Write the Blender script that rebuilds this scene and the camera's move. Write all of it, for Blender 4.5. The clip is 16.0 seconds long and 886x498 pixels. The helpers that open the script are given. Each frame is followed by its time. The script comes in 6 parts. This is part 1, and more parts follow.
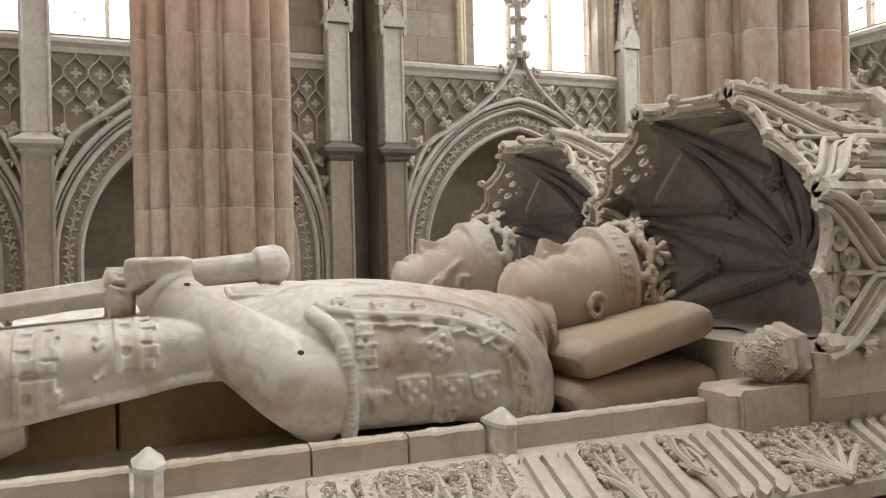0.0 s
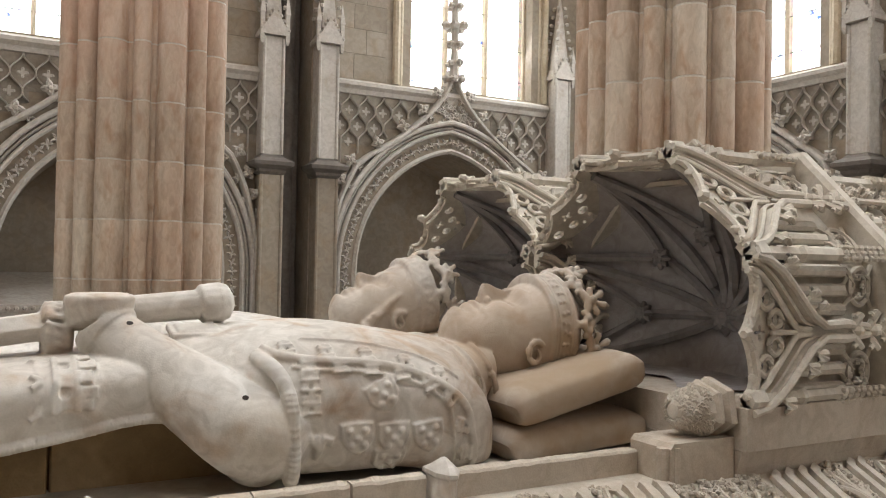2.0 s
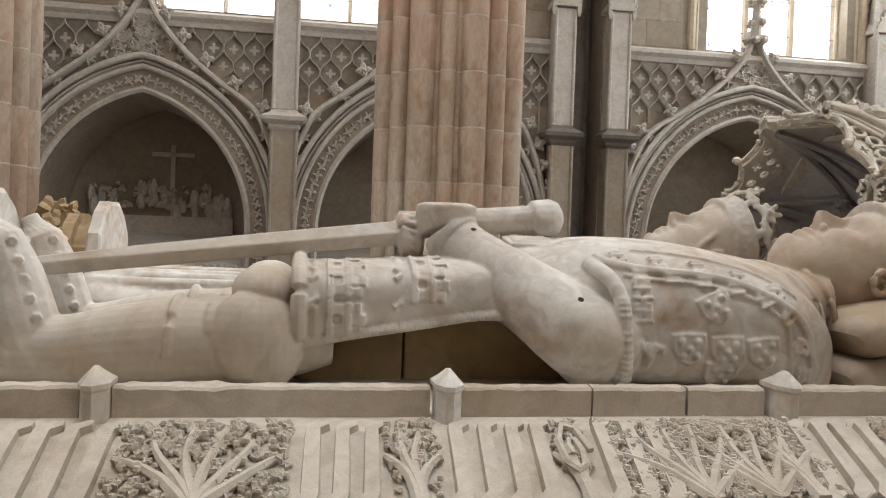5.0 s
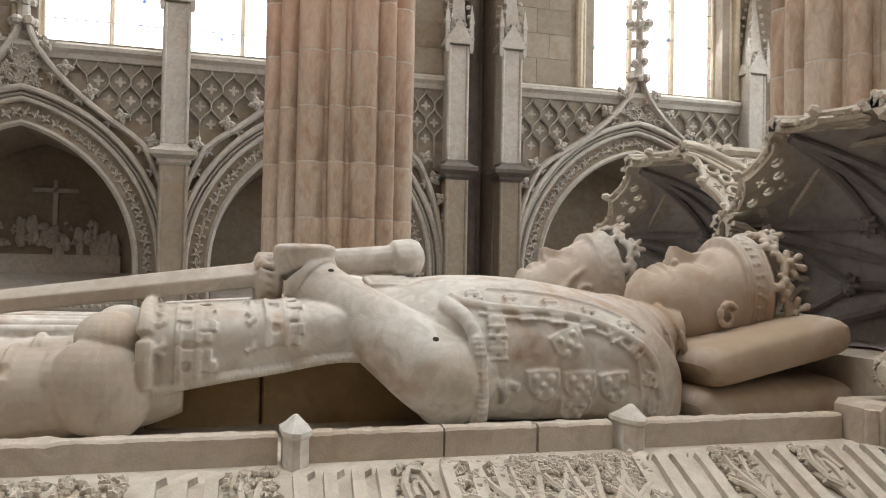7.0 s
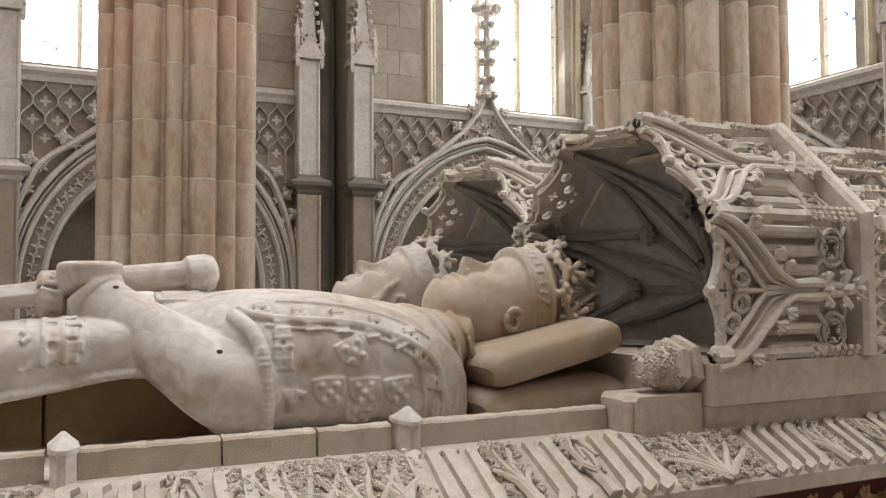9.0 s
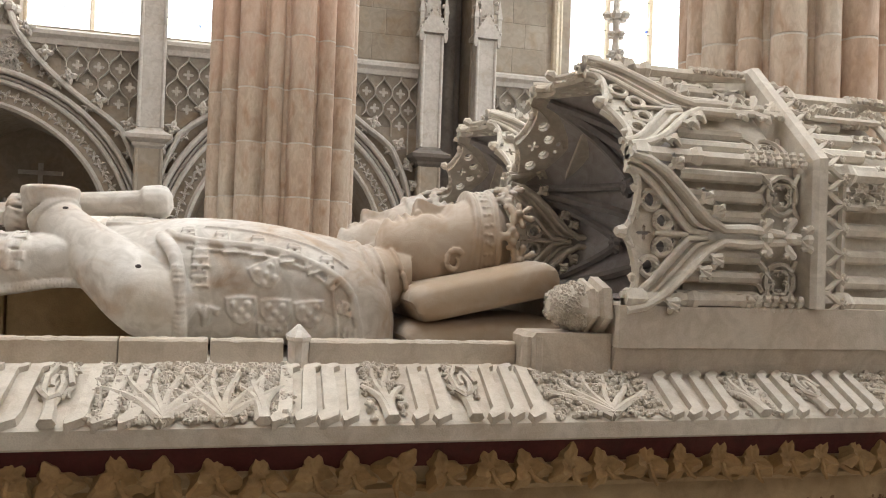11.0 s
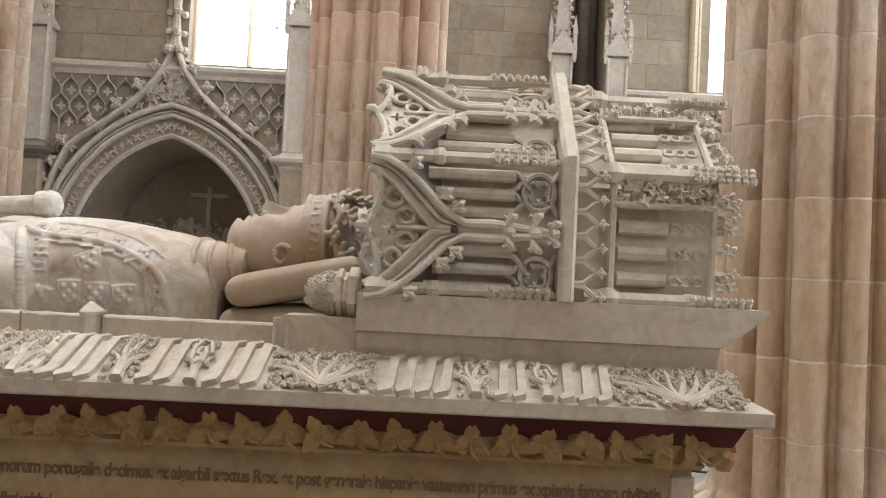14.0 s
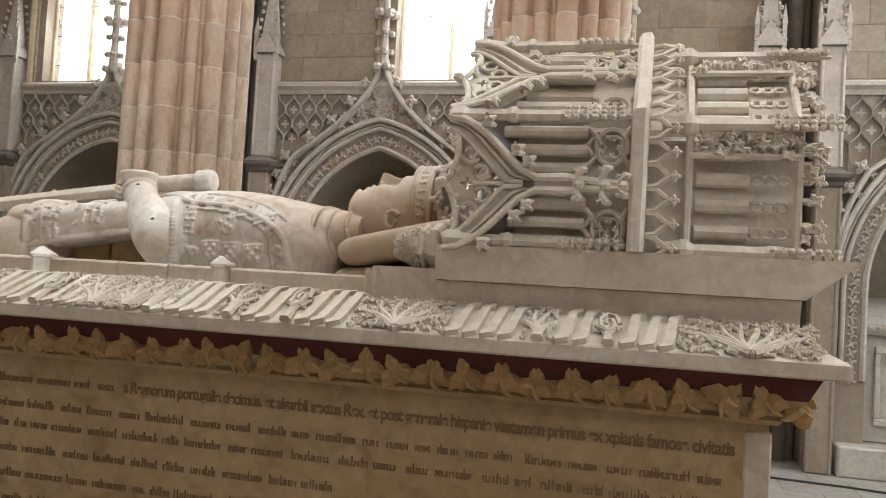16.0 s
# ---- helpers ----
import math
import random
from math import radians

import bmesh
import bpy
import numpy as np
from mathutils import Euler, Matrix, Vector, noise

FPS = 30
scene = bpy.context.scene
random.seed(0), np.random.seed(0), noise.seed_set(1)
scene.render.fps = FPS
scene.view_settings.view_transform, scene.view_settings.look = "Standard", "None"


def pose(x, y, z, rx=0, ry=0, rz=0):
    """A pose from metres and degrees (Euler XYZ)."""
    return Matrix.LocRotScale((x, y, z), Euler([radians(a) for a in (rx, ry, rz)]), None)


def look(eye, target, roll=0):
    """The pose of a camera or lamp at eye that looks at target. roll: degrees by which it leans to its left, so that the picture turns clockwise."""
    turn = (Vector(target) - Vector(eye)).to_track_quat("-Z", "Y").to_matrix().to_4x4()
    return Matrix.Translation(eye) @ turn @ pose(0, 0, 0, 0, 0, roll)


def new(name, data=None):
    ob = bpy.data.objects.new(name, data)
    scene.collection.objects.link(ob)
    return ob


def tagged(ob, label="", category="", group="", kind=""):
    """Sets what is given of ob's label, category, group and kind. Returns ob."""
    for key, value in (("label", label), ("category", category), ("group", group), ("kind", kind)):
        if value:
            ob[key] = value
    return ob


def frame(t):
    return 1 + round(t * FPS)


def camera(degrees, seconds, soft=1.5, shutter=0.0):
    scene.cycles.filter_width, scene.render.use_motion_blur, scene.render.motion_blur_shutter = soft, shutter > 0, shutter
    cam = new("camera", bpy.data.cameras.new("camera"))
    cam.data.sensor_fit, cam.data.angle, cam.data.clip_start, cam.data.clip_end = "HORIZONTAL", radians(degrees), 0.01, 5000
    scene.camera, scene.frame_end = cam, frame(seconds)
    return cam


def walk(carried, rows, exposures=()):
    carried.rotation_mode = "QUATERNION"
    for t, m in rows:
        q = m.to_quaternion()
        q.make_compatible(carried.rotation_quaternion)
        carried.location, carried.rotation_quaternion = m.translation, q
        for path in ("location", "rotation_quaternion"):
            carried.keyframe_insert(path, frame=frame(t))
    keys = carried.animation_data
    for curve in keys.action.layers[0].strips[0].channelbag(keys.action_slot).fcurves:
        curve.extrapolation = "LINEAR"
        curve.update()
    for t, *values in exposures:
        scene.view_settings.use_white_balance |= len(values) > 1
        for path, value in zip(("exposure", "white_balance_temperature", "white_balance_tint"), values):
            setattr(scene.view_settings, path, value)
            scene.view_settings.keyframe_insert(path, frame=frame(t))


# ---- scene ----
cam = camera(56.6, 16.0, soft=1.1)
PATH = [
    (0, (-0.563, -1.093, 2.063), (0.242, 0.738, 2.058), -1.4),
    (0.5, (-0.574, -1.07, 2.064), (0.233, 0.76, 2.07), -1.6),
    (1, (-0.567, -1.075, 2.085), (0.299, 0.727, 2.099), -1.2),
    (1.5, (-0.589, -1.082, 2.113), (0.375, 0.67, 2.139), 0.3),
    (2, (-0.607, -1.093, 2.116), (0.362, 0.656, 2.149), 1.1),
    (2.5, (-0.609, -1.098, 2.086), (0.294, 0.687, 2.11), 0.8),
    (3, (-0.614, -1.085, 2.051), (0.155, 0.761, 2.049), 0.3),
    (3.5, (-0.632, -1.089, 2.014), (-0.043, 0.822, 1.988), 0.5),
    (4, (-0.667, -1.079, 2.001), (-0.254, 0.877, 1.947), 0.9),
    (4.2, (-0.68, -1.082, 2.0), (-0.317, 0.883, 1.939), 1.3),
    (6.3, (-0.695, -1.11, 2.009), (-0.369, 0.863, 2.041), 2.1),
    (6.5, (-0.674, -1.109, 2.01), (-0.292, 0.854, 2.045), 1.9),
    (7, (-0.617, -1.114, 2.017), (-0.057, 0.805, 2.07), 1.1),
    (7.5, (-0.587, -1.143, 2.023), (0.123, 0.726, 2.102), 0.6),
    (8, (-0.566, -1.169, 2.03), (0.219, 0.668, 2.123), -0.1),
    (8.5, (-0.565, -1.186, 2.022), (0.273, 0.627, 2.12), 0.1),
    (9, (-0.513, -1.217, 2.013), (0.35, 0.585, 2.103), -0.3),
    (9.2, (-0.482, -1.238, 2.001), (0.386, 0.562, 2.082), -0.8),
    (11.3, (-0.04, -1.458, 1.926), (0.449, 0.48, 1.963), 2.0),
    (11.5, (0.023, -1.487, 1.921), (0.51, 0.452, 1.963), 1.8),
    (12, (0.189, -1.516, 1.907), (0.663, 0.426, 1.977), 1.0),
    (12.5, (0.35, -1.563, 1.917), (0.786, 0.387, 1.991), 0.2),
    (13, (0.479, -1.659, 1.9), (0.859, 0.304, 1.949), 1.8),
    (13.5, (0.575, -1.706, 1.901), (0.783, 0.283, 1.937), 2.8),
    (14, (0.679, -1.696, 1.904), (0.715, 0.303, 1.978), 2.9),
    (14.5, (0.783, -1.697, 1.896), (0.71, 0.298, 2.016), 2.8),
    (15, (0.888, -1.702, 1.871), (0.662, 0.283, 1.975), 3.7),
    (15.5, (0.976, -1.748, 1.834), (0.601, 0.215, 1.916), 4.6),
    (16, (0.984, -1.755, 1.792), (0.489, 0.181, 1.873), 3.4),
]
walk(cam, [(t, look(eye, target, roll)) for t, eye, target, roll in PATH], [(0.0, -0.04), (3.0, -0.06), (4.2, -0.14), (6.3, -0.18), (7.5, -0.08), (9.2, -0.04), (11.5, 0.25), (16.0, 0.22)])

# ---------------------------------------------------------------- light
world = bpy.data.worlds.new("world")
scene.world = world
world.use_nodes = True
sky = world.node_tree.nodes.new("ShaderNodeTexSky")
sky.sky_type = "NISHITA"
sky.sun_disc = False
sky.sun_elevation = radians(48)
sky.sun_rotation = radians(75)
world.node_tree.links.new(sky.outputs[0], world.node_tree.nodes["Background"].inputs[0])
world.node_tree.nodes["Background"].inputs[1].default_value = 0.12

ROOM = dict(x0=-9.6, x1=7.15, y0=-7.2, y1=8.0, top=9.5)
CX, CY = -1.2, 0.6          # middle of the ring of pillars


def area_lamp(name, eye, target, sx, sy, watts, colour=(1, 1, 1)):
    data = bpy.data.lights.new(name, "AREA")
    data.shape, data.size, data.size_y, data.energy, data.color = "RECTANGLE", sx, sy, watts, colour
    ob = new(name, data)
    ob.matrix_world = look(eye, target)
    return ob


DAY = (0.915, 0.98, 1.03)
area_lamp("window_and_fill_light", (6.95, 5.8, 6.2), (0, 1.5, 2.0), 2.2, 3.4, 270, DAY)
area_lamp("window_and_fill_light", (6.95, -0.6, 6.2), (0, 0.5, 2.0), 2.6, 3.6, 330, DAY)
area_lamp("window_and_fill_light", (4.83, 7.8, 6.2), (2, 0, 2.0), 1.8, 3.4, 90, DAY)
area_lamp("window_and_fill_light", (-0.93, 7.8, 6.2), (-0.9, 0, 2.0), 2.7, 3.4, 120, DAY)
area_lamp("window_and_fill_light", (-6.6, 7.8, 6.2), (-4, 0, 2.0), 1.8, 3.4, 80, DAY)
# added fill lamp before the blank front wall, apart from its window
area_lamp("window_and_fill_light", (1.8, -7.0, 6.2), (0.8, 0.0, 1.9), 2.7, 3.4, 60, DAY)
area_lamp("window_and_fill_light", (-9.4, 0.6, 6.2), (-1, 1, 2.0), 2.7, 3.4, 30, DAY)
for k in range(4):
    a = radians(45 + 90 * k)
    area_lamp("lantern_daylight", (CX + 3.1 * math.cos(a), CY + 3.1 * math.sin(a), 12.4), (CX, CY, 3.0), 2.2, 2.6, 355, DAY)


# ---------------------------------------------------------------- materials
def stone(name, base, second, stain, scale=1.0, bump=0.25, rough=0.85, stain_amount=0.5, pieces=0.0, pores=0.0, grit=0.4, mottle=0.13, tall=1.0, patches=()):
    """Carved limestone: two tones in clouds, rusty stains, fine grain and relief."""
    m = bpy.data.materials.new(name)
    m.use_nodes = True
    t = m.node_tree
    n, l = t.nodes, t.links
    p = n["Principled BSDF"]
    geo = n.new("ShaderNodeNewGeometry")
    spread = n.new("ShaderNodeVectorMath")
    spread.operation = "MULTIPLY"
    spread.inputs[1].default_value = (1, 1, tall)
    l.new(geo.outputs["Position"], spread.inputs[0])

    def noise_at(s, detail, dist=0.0):
        q = n.new("ShaderNodeTexNoise")
        q.inputs["Scale"].default_value, q.inputs["Detail"].default_value, q.inputs["Distortion"].default_value = s * scale, detail, dist
        l.new(spread.outputs[0], q.inputs["Vector"])
        return q

    def ramp(src, a, b):
        r = n.new("ShaderNodeMapRange")
        r.inputs["From Min"].default_value, r.inputs["From Max"].default_value = a, b
        l.new(src, r.inputs["Value"])
        return r.outputs[0]

    def mix(fac, a, b, kind="MIX"):
        x = n.new("ShaderNodeMix")
        x.data_type, x.blend_type = "RGBA", kind
        for sock, v in ((0, fac), (6, a), (7, b)):
            if hasattr(v, "links"):
                l.new(v, x.inputs[sock])
            else:
                x.inputs[sock].default_value = v if sock == 0 else (*v, 1)
        return x.outputs[2]

    big, mid, fine = noise_at(1.3, 4, 0.4), noise_at(6, 6, 0.6), noise_at(190, 6)
    col = mix(ramp(big.outputs[0], 0.35, 0.68), base, second)
    st = n.new("ShaderNodeMath")
    st.operation = "MULTIPLY"
    l.new(ramp(mid.outputs[0], 0.52, 0.74), st.inputs[0])
    st.inputs[1].default_value = stain_amount
    col = mix(st.outputs[0], col, stain)
    grain = mix(ramp(fine.outputs[0], 0.3, 0.7), (1 - 0.20 * grit, 1 - 0.21 * grit, 1 - 0.22 * grit), (1 + 0.10 * grit, 1 + 0.10 * grit, 1 + 0.10 * grit))
    col = mix(1.0, col, grain, "MULTIPLY")
    cloud = noise_at(15, 5, 1.2)
    col = mix(1.0, col, mix(ramp(cloud.outputs[0], 0.36, 0.64), (1 - mottle, 1 - mottle * 1.12, 1 - mottle * 1.25), (1 + mottle * 0.35, 1 + mottle * 0.35, 1 + mottle * 0.35)), "MULTIPLY")
    for centre, reach, tone, amount in patches:
        d = n.new("ShaderNodeVectorMath")
        d.operation = "DISTANCE"
        l.new(geo.outputs["Position"], d.inputs[0])
        d.inputs[1].default_value = centre
        w = n.new("ShaderNodeMath")
        w.operation = "MULTIPLY_ADD"
        l.new(mid.outputs[0], w.inputs[0])
        w.inputs[1].default_value = -reach * 1.1
        l.new(d.outputs["Value"], w.inputs[2])
        r = n.new("ShaderNodeMapRange")
        r.inputs["From Min"].default_value, r.inputs["From Max"].default_value = reach * 0.55, 0.0
        r.inputs["To Max"].default_value = amount
        l.new(w.outputs[0], r.inputs["Value"])
        col = mix(r.outputs[0], col, tone)
    if pieces:
        info = n.new("ShaderNodeObjectInfo")
        tone = mix(info.outputs["Random"], (1 - pieces, 1 - pieces * 1.15, 1 - pieces * 1.3), (1 + pieces * 0.6, 1 + pieces * 0.5, 1 + pieces * 0.4))
        col = mix(1.0, col, tone, "MULTIPLY")
    l.new(col, p.inputs["Base Color"])
    p.inputs["Roughness"].default_value = rough
    p.inputs["Specular IOR Level"].default_value = 0.3
    b1 = n.new("ShaderNodeBump")
    b1.inputs["Strength"].default_value, b1.inputs["Distance"].default_value = bump, 0.002
    l.new(fine.outputs[0], b1.inputs["Height"])
    b2 = n.new("ShaderNodeBump")
    b2.inputs["Strength"].default_value, b2.inputs["Distance"].default_value = bump * 0.35, 0.010
    l.new(mid.outputs[0], b2.inputs["Height"])
    l.new(b1.outputs[0], b2.inputs["Normal"])
    last = b2
    if pores:
        v = n.new("ShaderNodeTexVoronoi")
        v.inputs["Scale"].default_value = pores
        l.new(geo.outputs["Position"], v.inputs["Vector"])
        b3 = n.new("ShaderNodeBump")
        b3.inputs["Strength"].default_value, b3.inputs["Distance"].default_value = 0.4, 0.002
        l.new(ramp(v.outputs[0], 0.05, 0.2), b3.inputs["Height"])
        l.new(b2.outputs[0], b3.inputs["Normal"])
        last = b3
    l.new(last.outputs[0], p.inputs["Normal"])
    return m


def plain(name, col, rough=0.6, metal=0.0):
    m = bpy.data.materials.new(name)
    m.use_nodes = True
    p = m.node_tree.nodes["Principled BSDF"]
    p.inputs["Base Color"].default_value, p.inputs["Roughness"].default_value, p.inputs["Metallic"].default_value = (*col, 1), rough, metal
    return m


# the head patches tint the stone brown and put the faces' shade into it
EFFIGY = stone("effigy_limestone", (0.56, 0.51, 0.45), (0.72, 0.69, 0.64), (0.44, 0.30, 0.19), 1.9, 0.16, 0.75, 0.85, grit=0.2, mottle=0.17, patches=(((0.30, 0.25, 1.97), 0.25, (0.42, 0.30, 0.20), 0.62), ((0.32, 0.87, 1.98), 0.16, (0.43, 0.33, 0.24), 0.6), ((-0.24, 0.10, 1.86), 0.06, (0.50, 0.41, 0.30), 0.35), ((0.42, 0.14, 1.82), 0.28, (0.34, 0.245, 0.16), 0.7), ((-0.86, 0.22, 1.84), 0.32, (0.45, 0.375, 0.29), 0.6)))
TOMB = stone("tomb_limestone", (0.48, 0.41, 0.33), (0.56, 0.50, 0.425), (0.36, 0.27, 0.185), 1.6, 0.25, 0.85, 0.45)
CHEST = stone("chest_limestone", (0.33, 0.225, 0.12), (0.44, 0.33, 0.195), (0.20, 0.13, 0.065), 1.8, 0.25, 0.85, 0.7)
RELIEF = stone("relief_limestone", (0.50, 0.44, 0.365), (0.58, 0.53, 0.455), (0.38, 0.29, 0.20), 2.0, 0.3, 0.85, 0.4)
CANOPY = stone("canopy_limestone", (0.57, 0.51, 0.43), (0.64, 0.59, 0.51), (0.45, 0.36, 0.26), 2.0, 0.25, 0.85, 0.4)
# vault greyer and darker than the canopy outside, ribs a step darker still
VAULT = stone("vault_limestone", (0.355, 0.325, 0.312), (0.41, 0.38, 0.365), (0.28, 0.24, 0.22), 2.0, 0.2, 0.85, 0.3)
RIB = stone("dark_rib_limestone", (0.25, 0.228, 0.218), (0.30, 0.275, 0.265), (0.19, 0.165, 0.15), 2.0, 0.2, 0.85, 0.3)
PILLAR = stone("pillar_limestone", (0.50, 0.375, 0.285), (0.60, 0.53, 0.435), (0.40, 0.25, 0.155), 2.1, 0.25, 0.8, 0.7, pieces=0.15, tall=0.45, mottle=0.13, patches=(((0.05, 3.95, 3.75), 0.75, (0.53, 0.33, 0.245), 0.42), ((-2.9, 3.9, 3.6), 0.8, (0.53, 0.35, 0.26), 0.42), ((2.4, 1.75, 1.9), 0.8, (0.42, 0.27, 0.14), 0.45)))
WALL = stone("wall_limestone", (0.29, 0.248, 0.198), (0.37, 0.32, 0.262), (0.32, 0.24, 0.16), 0.7, 0.3, 0.88, 0.7, pieces=0.14)
CARVED = stone("carved_limestone", (0.49, 0.45, 0.40), (0.55, 0.51, 0.46), (0.38, 0.30, 0.22), 1.0, 0.3, 0.88, 0.5)
JAMB = stone("window_jamb_limestone", (0.54, 0.45, 0.33), (0.58, 0.51, 0.40), (0.42, 0.32, 0.20), 0.8, 0.25, 0.85, 0.4)
# dark grey capitals; elsewhere the shade of deep recesses put into the colour
DARK = stone("shade_and_dark_cap_limestone", (0.15, 0.13, 0.115), (0.20, 0.175, 0.15), (0.10, 0.085, 0.07), 0.9, 0.3, 0.88, 0.5)
# tracery ground: the shade between the ribs mixed into the stone's tone
SHADED = stone("shaded_ground_limestone", (0.25, 0.215, 0.175), (0.31, 0.275, 0.23), (0.18, 0.14, 0.10), 1.2, 0.3, 0.9, 0.6)
MORTAR = stone("lime_mortar", (0.66, 0.61, 0.54), (0.58, 0.53, 0.46), (0.40, 0.34, 0.27), 3.0, 0.3, 0.9, 0.5)
PAVING = stone("paving_limestone", (0.34, 0.32, 0.29), (0.40, 0.38, 0.35), (0.26, 0.23, 0.19), 0.8, 0.15, 0.55, 0.4, pieces=0.1)
RED = stone("red_painted_ground", (0.075, 0.016, 0.014), (0.10, 0.03, 0.022), (0.05, 0.025, 0.018), 4.0, 0.3, 0.8, 0.6)
GILT = stone("ochre_painted_leaves", (0.30, 0.18, 0.075), (0.38, 0.25, 0.12), (0.13, 0.08, 0.04), 3.0, 0.3, 0.75, 0.5)
INK = plain("brown_ink", (0.18, 0.105, 0.05), 0.85)
LEAD = plain("lead_came", (0.10, 0.10, 0.11), 0.6)
CABLE = plain("black_cable", (0.02, 0.02, 0.02), 0.5)
SOCKET = plain("dowel_hole_shade", (0.035, 0.025, 0.02), 0.9)


def glass_material():
    """Pale leaded glass: mostly clear, with small spots of blue, green and amber."""
    m = bpy.data.materials.new("stained_glass")
    m.use_nodes = True
    n, l = m.node_tree.nodes, m.node_tree.links
    geo = n.new("ShaderNodeNewGeometry")
    v = n.new("ShaderNodeTexVoronoi")
    v.inputs["Scale"].default_value = 26
    l.new(geo.outputs["Position"], v.inputs["Vector"])
    big = n.new("ShaderNodeTexNoise")
    big.inputs["Scale"].default_value, big.inputs["Detail"].default_value = 9.0, 3
    l.new(geo.outputs["Position"], big.inputs["Vector"])
    r = n.new("ShaderNodeValToRGB")
    e = r.color_ramp.elements
    e[0].position, e[0].color = 0.62, (1, 1, 1, 1)
    e[1].position, e[1].color = 0.74, (0.3, 0.36, 0.55, 1)
    l.new(big.outputs[0], r.inputs[0])
    hs = n.new("ShaderNodeMix")
    hs.data_type, hs.blend_type = "RGBA", "MULTIPLY"
    hs.inputs[0].default_value = 0.15
    l.new(r.outputs[0], hs.inputs[6])
    l.new(v.outputs["Color"], hs.inputs[7])
    tr = n.new("ShaderNodeBsdfTransparent")
    l.new(hs.outputs[2], tr.inputs[0])
    gl = n.new("ShaderNodeBsdfGlossy")
    gl.inputs["Roughness"].default_value = 0.15
    mx = n.new("ShaderNodeMixShader")
    mx.inputs[0].default_value = 0.05
    l.new(tr.outputs[0], mx.inputs[1])
    l.new(gl.outputs[0], mx.inputs[2])
    l.new(mx.outputs[0], n["Material Output"].inputs[0])
    return m


GLASS = glass_material()


def sky_backdrop_material():
    m = bpy.data.materials.new("bright_sky")
    m.use_nodes = True
    n, l = m.node_tree.nodes, m.node_tree.links
    e = n.new("ShaderNodeEmission")
    e.inputs[0].default_value, e.inputs[1].default_value = (0.95, 0.98, 1.0, 1), 5.0
    l.new(e.outputs[0], n["Material Output"].inputs[0])
    return m


SKYGLOW = sky_backdrop_material()


# ---------------------------------------------------------------- building kit
class Solid:
    """A list of vertices and faces that shapes are added to."""

    def __init__(self):
        self.v, self.f = [], []

    def add(self, verts, faces):
        k = len(self.v)
        self.v += [tuple(p) for p in verts]
        self.f += [tuple(i + k for i in f) for f in faces]

    def box(self, lo, hi):
        (a, b, c), (d, e, f) = lo, hi
        self.add([(a, b, c), (d, b, c), (d, e, c), (a, e, c), (a, b, f), (d, b, f), (d, e, f), (a, e, f)],
                 [(0, 3, 2, 1), (4, 5, 6, 7), (0, 1, 5, 4), (1, 2, 6, 5), (2, 3, 7, 6), (3, 0, 4, 7)])

    def chamfer_box(self, lo, hi, c=0.004):
        """A box with its upright and lying edges broken."""
        lo, hi = Vector(lo), Vector(hi)
        pts = []
        for sx in (0, 1):
            for sy in (0, 1):
                for sz in (0, 1):
                    p = [hi[i] if s else lo[i] for i, s in enumerate((sx, sy, sz))]
                    d = [-c if s else c for s in (sx, sy, sz)]
                    pts += [(p[0], p[1] + d[1], p[2] + d[2]), (p[0] + d[0], p[1], p[2] + d[2]), (p[0] + d[0], p[1] + d[1], p[2])]
        bm = bmesh.new()
        vs = [bm.verts.new(q) for q in pts]
        bmesh.ops.convex_hull(bm, input=vs)
        bm.verts.index_update()
        self.add([x.co[:] for x in bm.verts], [[x.index for x in f.verts] for f in bm.faces])
        bm.free()

    def loft(self, rings, caps=True, closed=False):
        n = len(rings[0])
        verts = [p for r in rings for p in r]
        faces = []
        m = len(rings)
        for i in range(m if closed else m - 1):
            j = (i + 1) % m
            for k in range(n):
                faces.append((i * n + k, i * n + (k + 1) % n, j * n + (k + 1) % n, j * n + k))
        if caps and not closed:
            faces.append(tuple(range(n))[::-1])
            faces.append(tuple(range((m - 1) * n, m * n)))
        self.add(verts, faces)

    def tube(self, pts, r, n=8, closed=False, flat=1.0, up=None):
        """A round bar along pts; r one radius or one for each point; flat squeezes it along up."""
        pts = [Vector(p) for p in pts]
        m = len(pts)
        rings = []
        for i, p in enumerate(pts):
            a = pts[(i - 1) % m] if closed or i else p
            b = pts[(i + 1) % m] if closed or i < m - 1 else p
            d = (b - a).normalized()
            u = Vector(up) if up else (Vector((0, 0, 1)) if abs(d.z) < 0.9 else Vector((0, 1, 0)))
            s = d.cross(u).normalized()
            w = s.cross(d)
            q = r[i] if isinstance(r, (list, tuple)) else r
            rings.append([p + s * (q * math.cos(2 * math.pi * k / n)) + w * (q * flat * math.sin(2 * math.pi * k / n)) for k in range(n)])
        self.loft(rings, closed=closed)

    def blob(self, c, r, rng=None, rough=0.0, nu=8, nv=5):
        rings = []
        for i in range(1, nv):
            th = math.pi * i / nv
            rings.append([(c[0] + r[0] * math.sin(th) * math.cos(2 * math.pi * k / nu) * (1 + (rng.uniform(-rough, rough) if rng else 0)),
                           c[1] + r[1] * math.sin(th) * math.sin(2 * math.pi * k / nu) * (1 + (rng.uniform(-rough, rough) if rng else 0)),
                           c[2] + r[2] * math.cos(th)) for k in range(nu)])
        self.loft(rings)

    def leaf(self, m, size, lobes=5, deep=0.45, lift=0.3):
        """A carved leaf: a lobed, domed boss with a sunk middle, facing the z of m."""
        n = lobes * 4
        out, mid, back = [], [], []
        for k in range(n):
            a = 2 * math.pi * k / n
            q = size * (1 - deep * (0.5 - 0.5 * math.cos(lobes * a)))
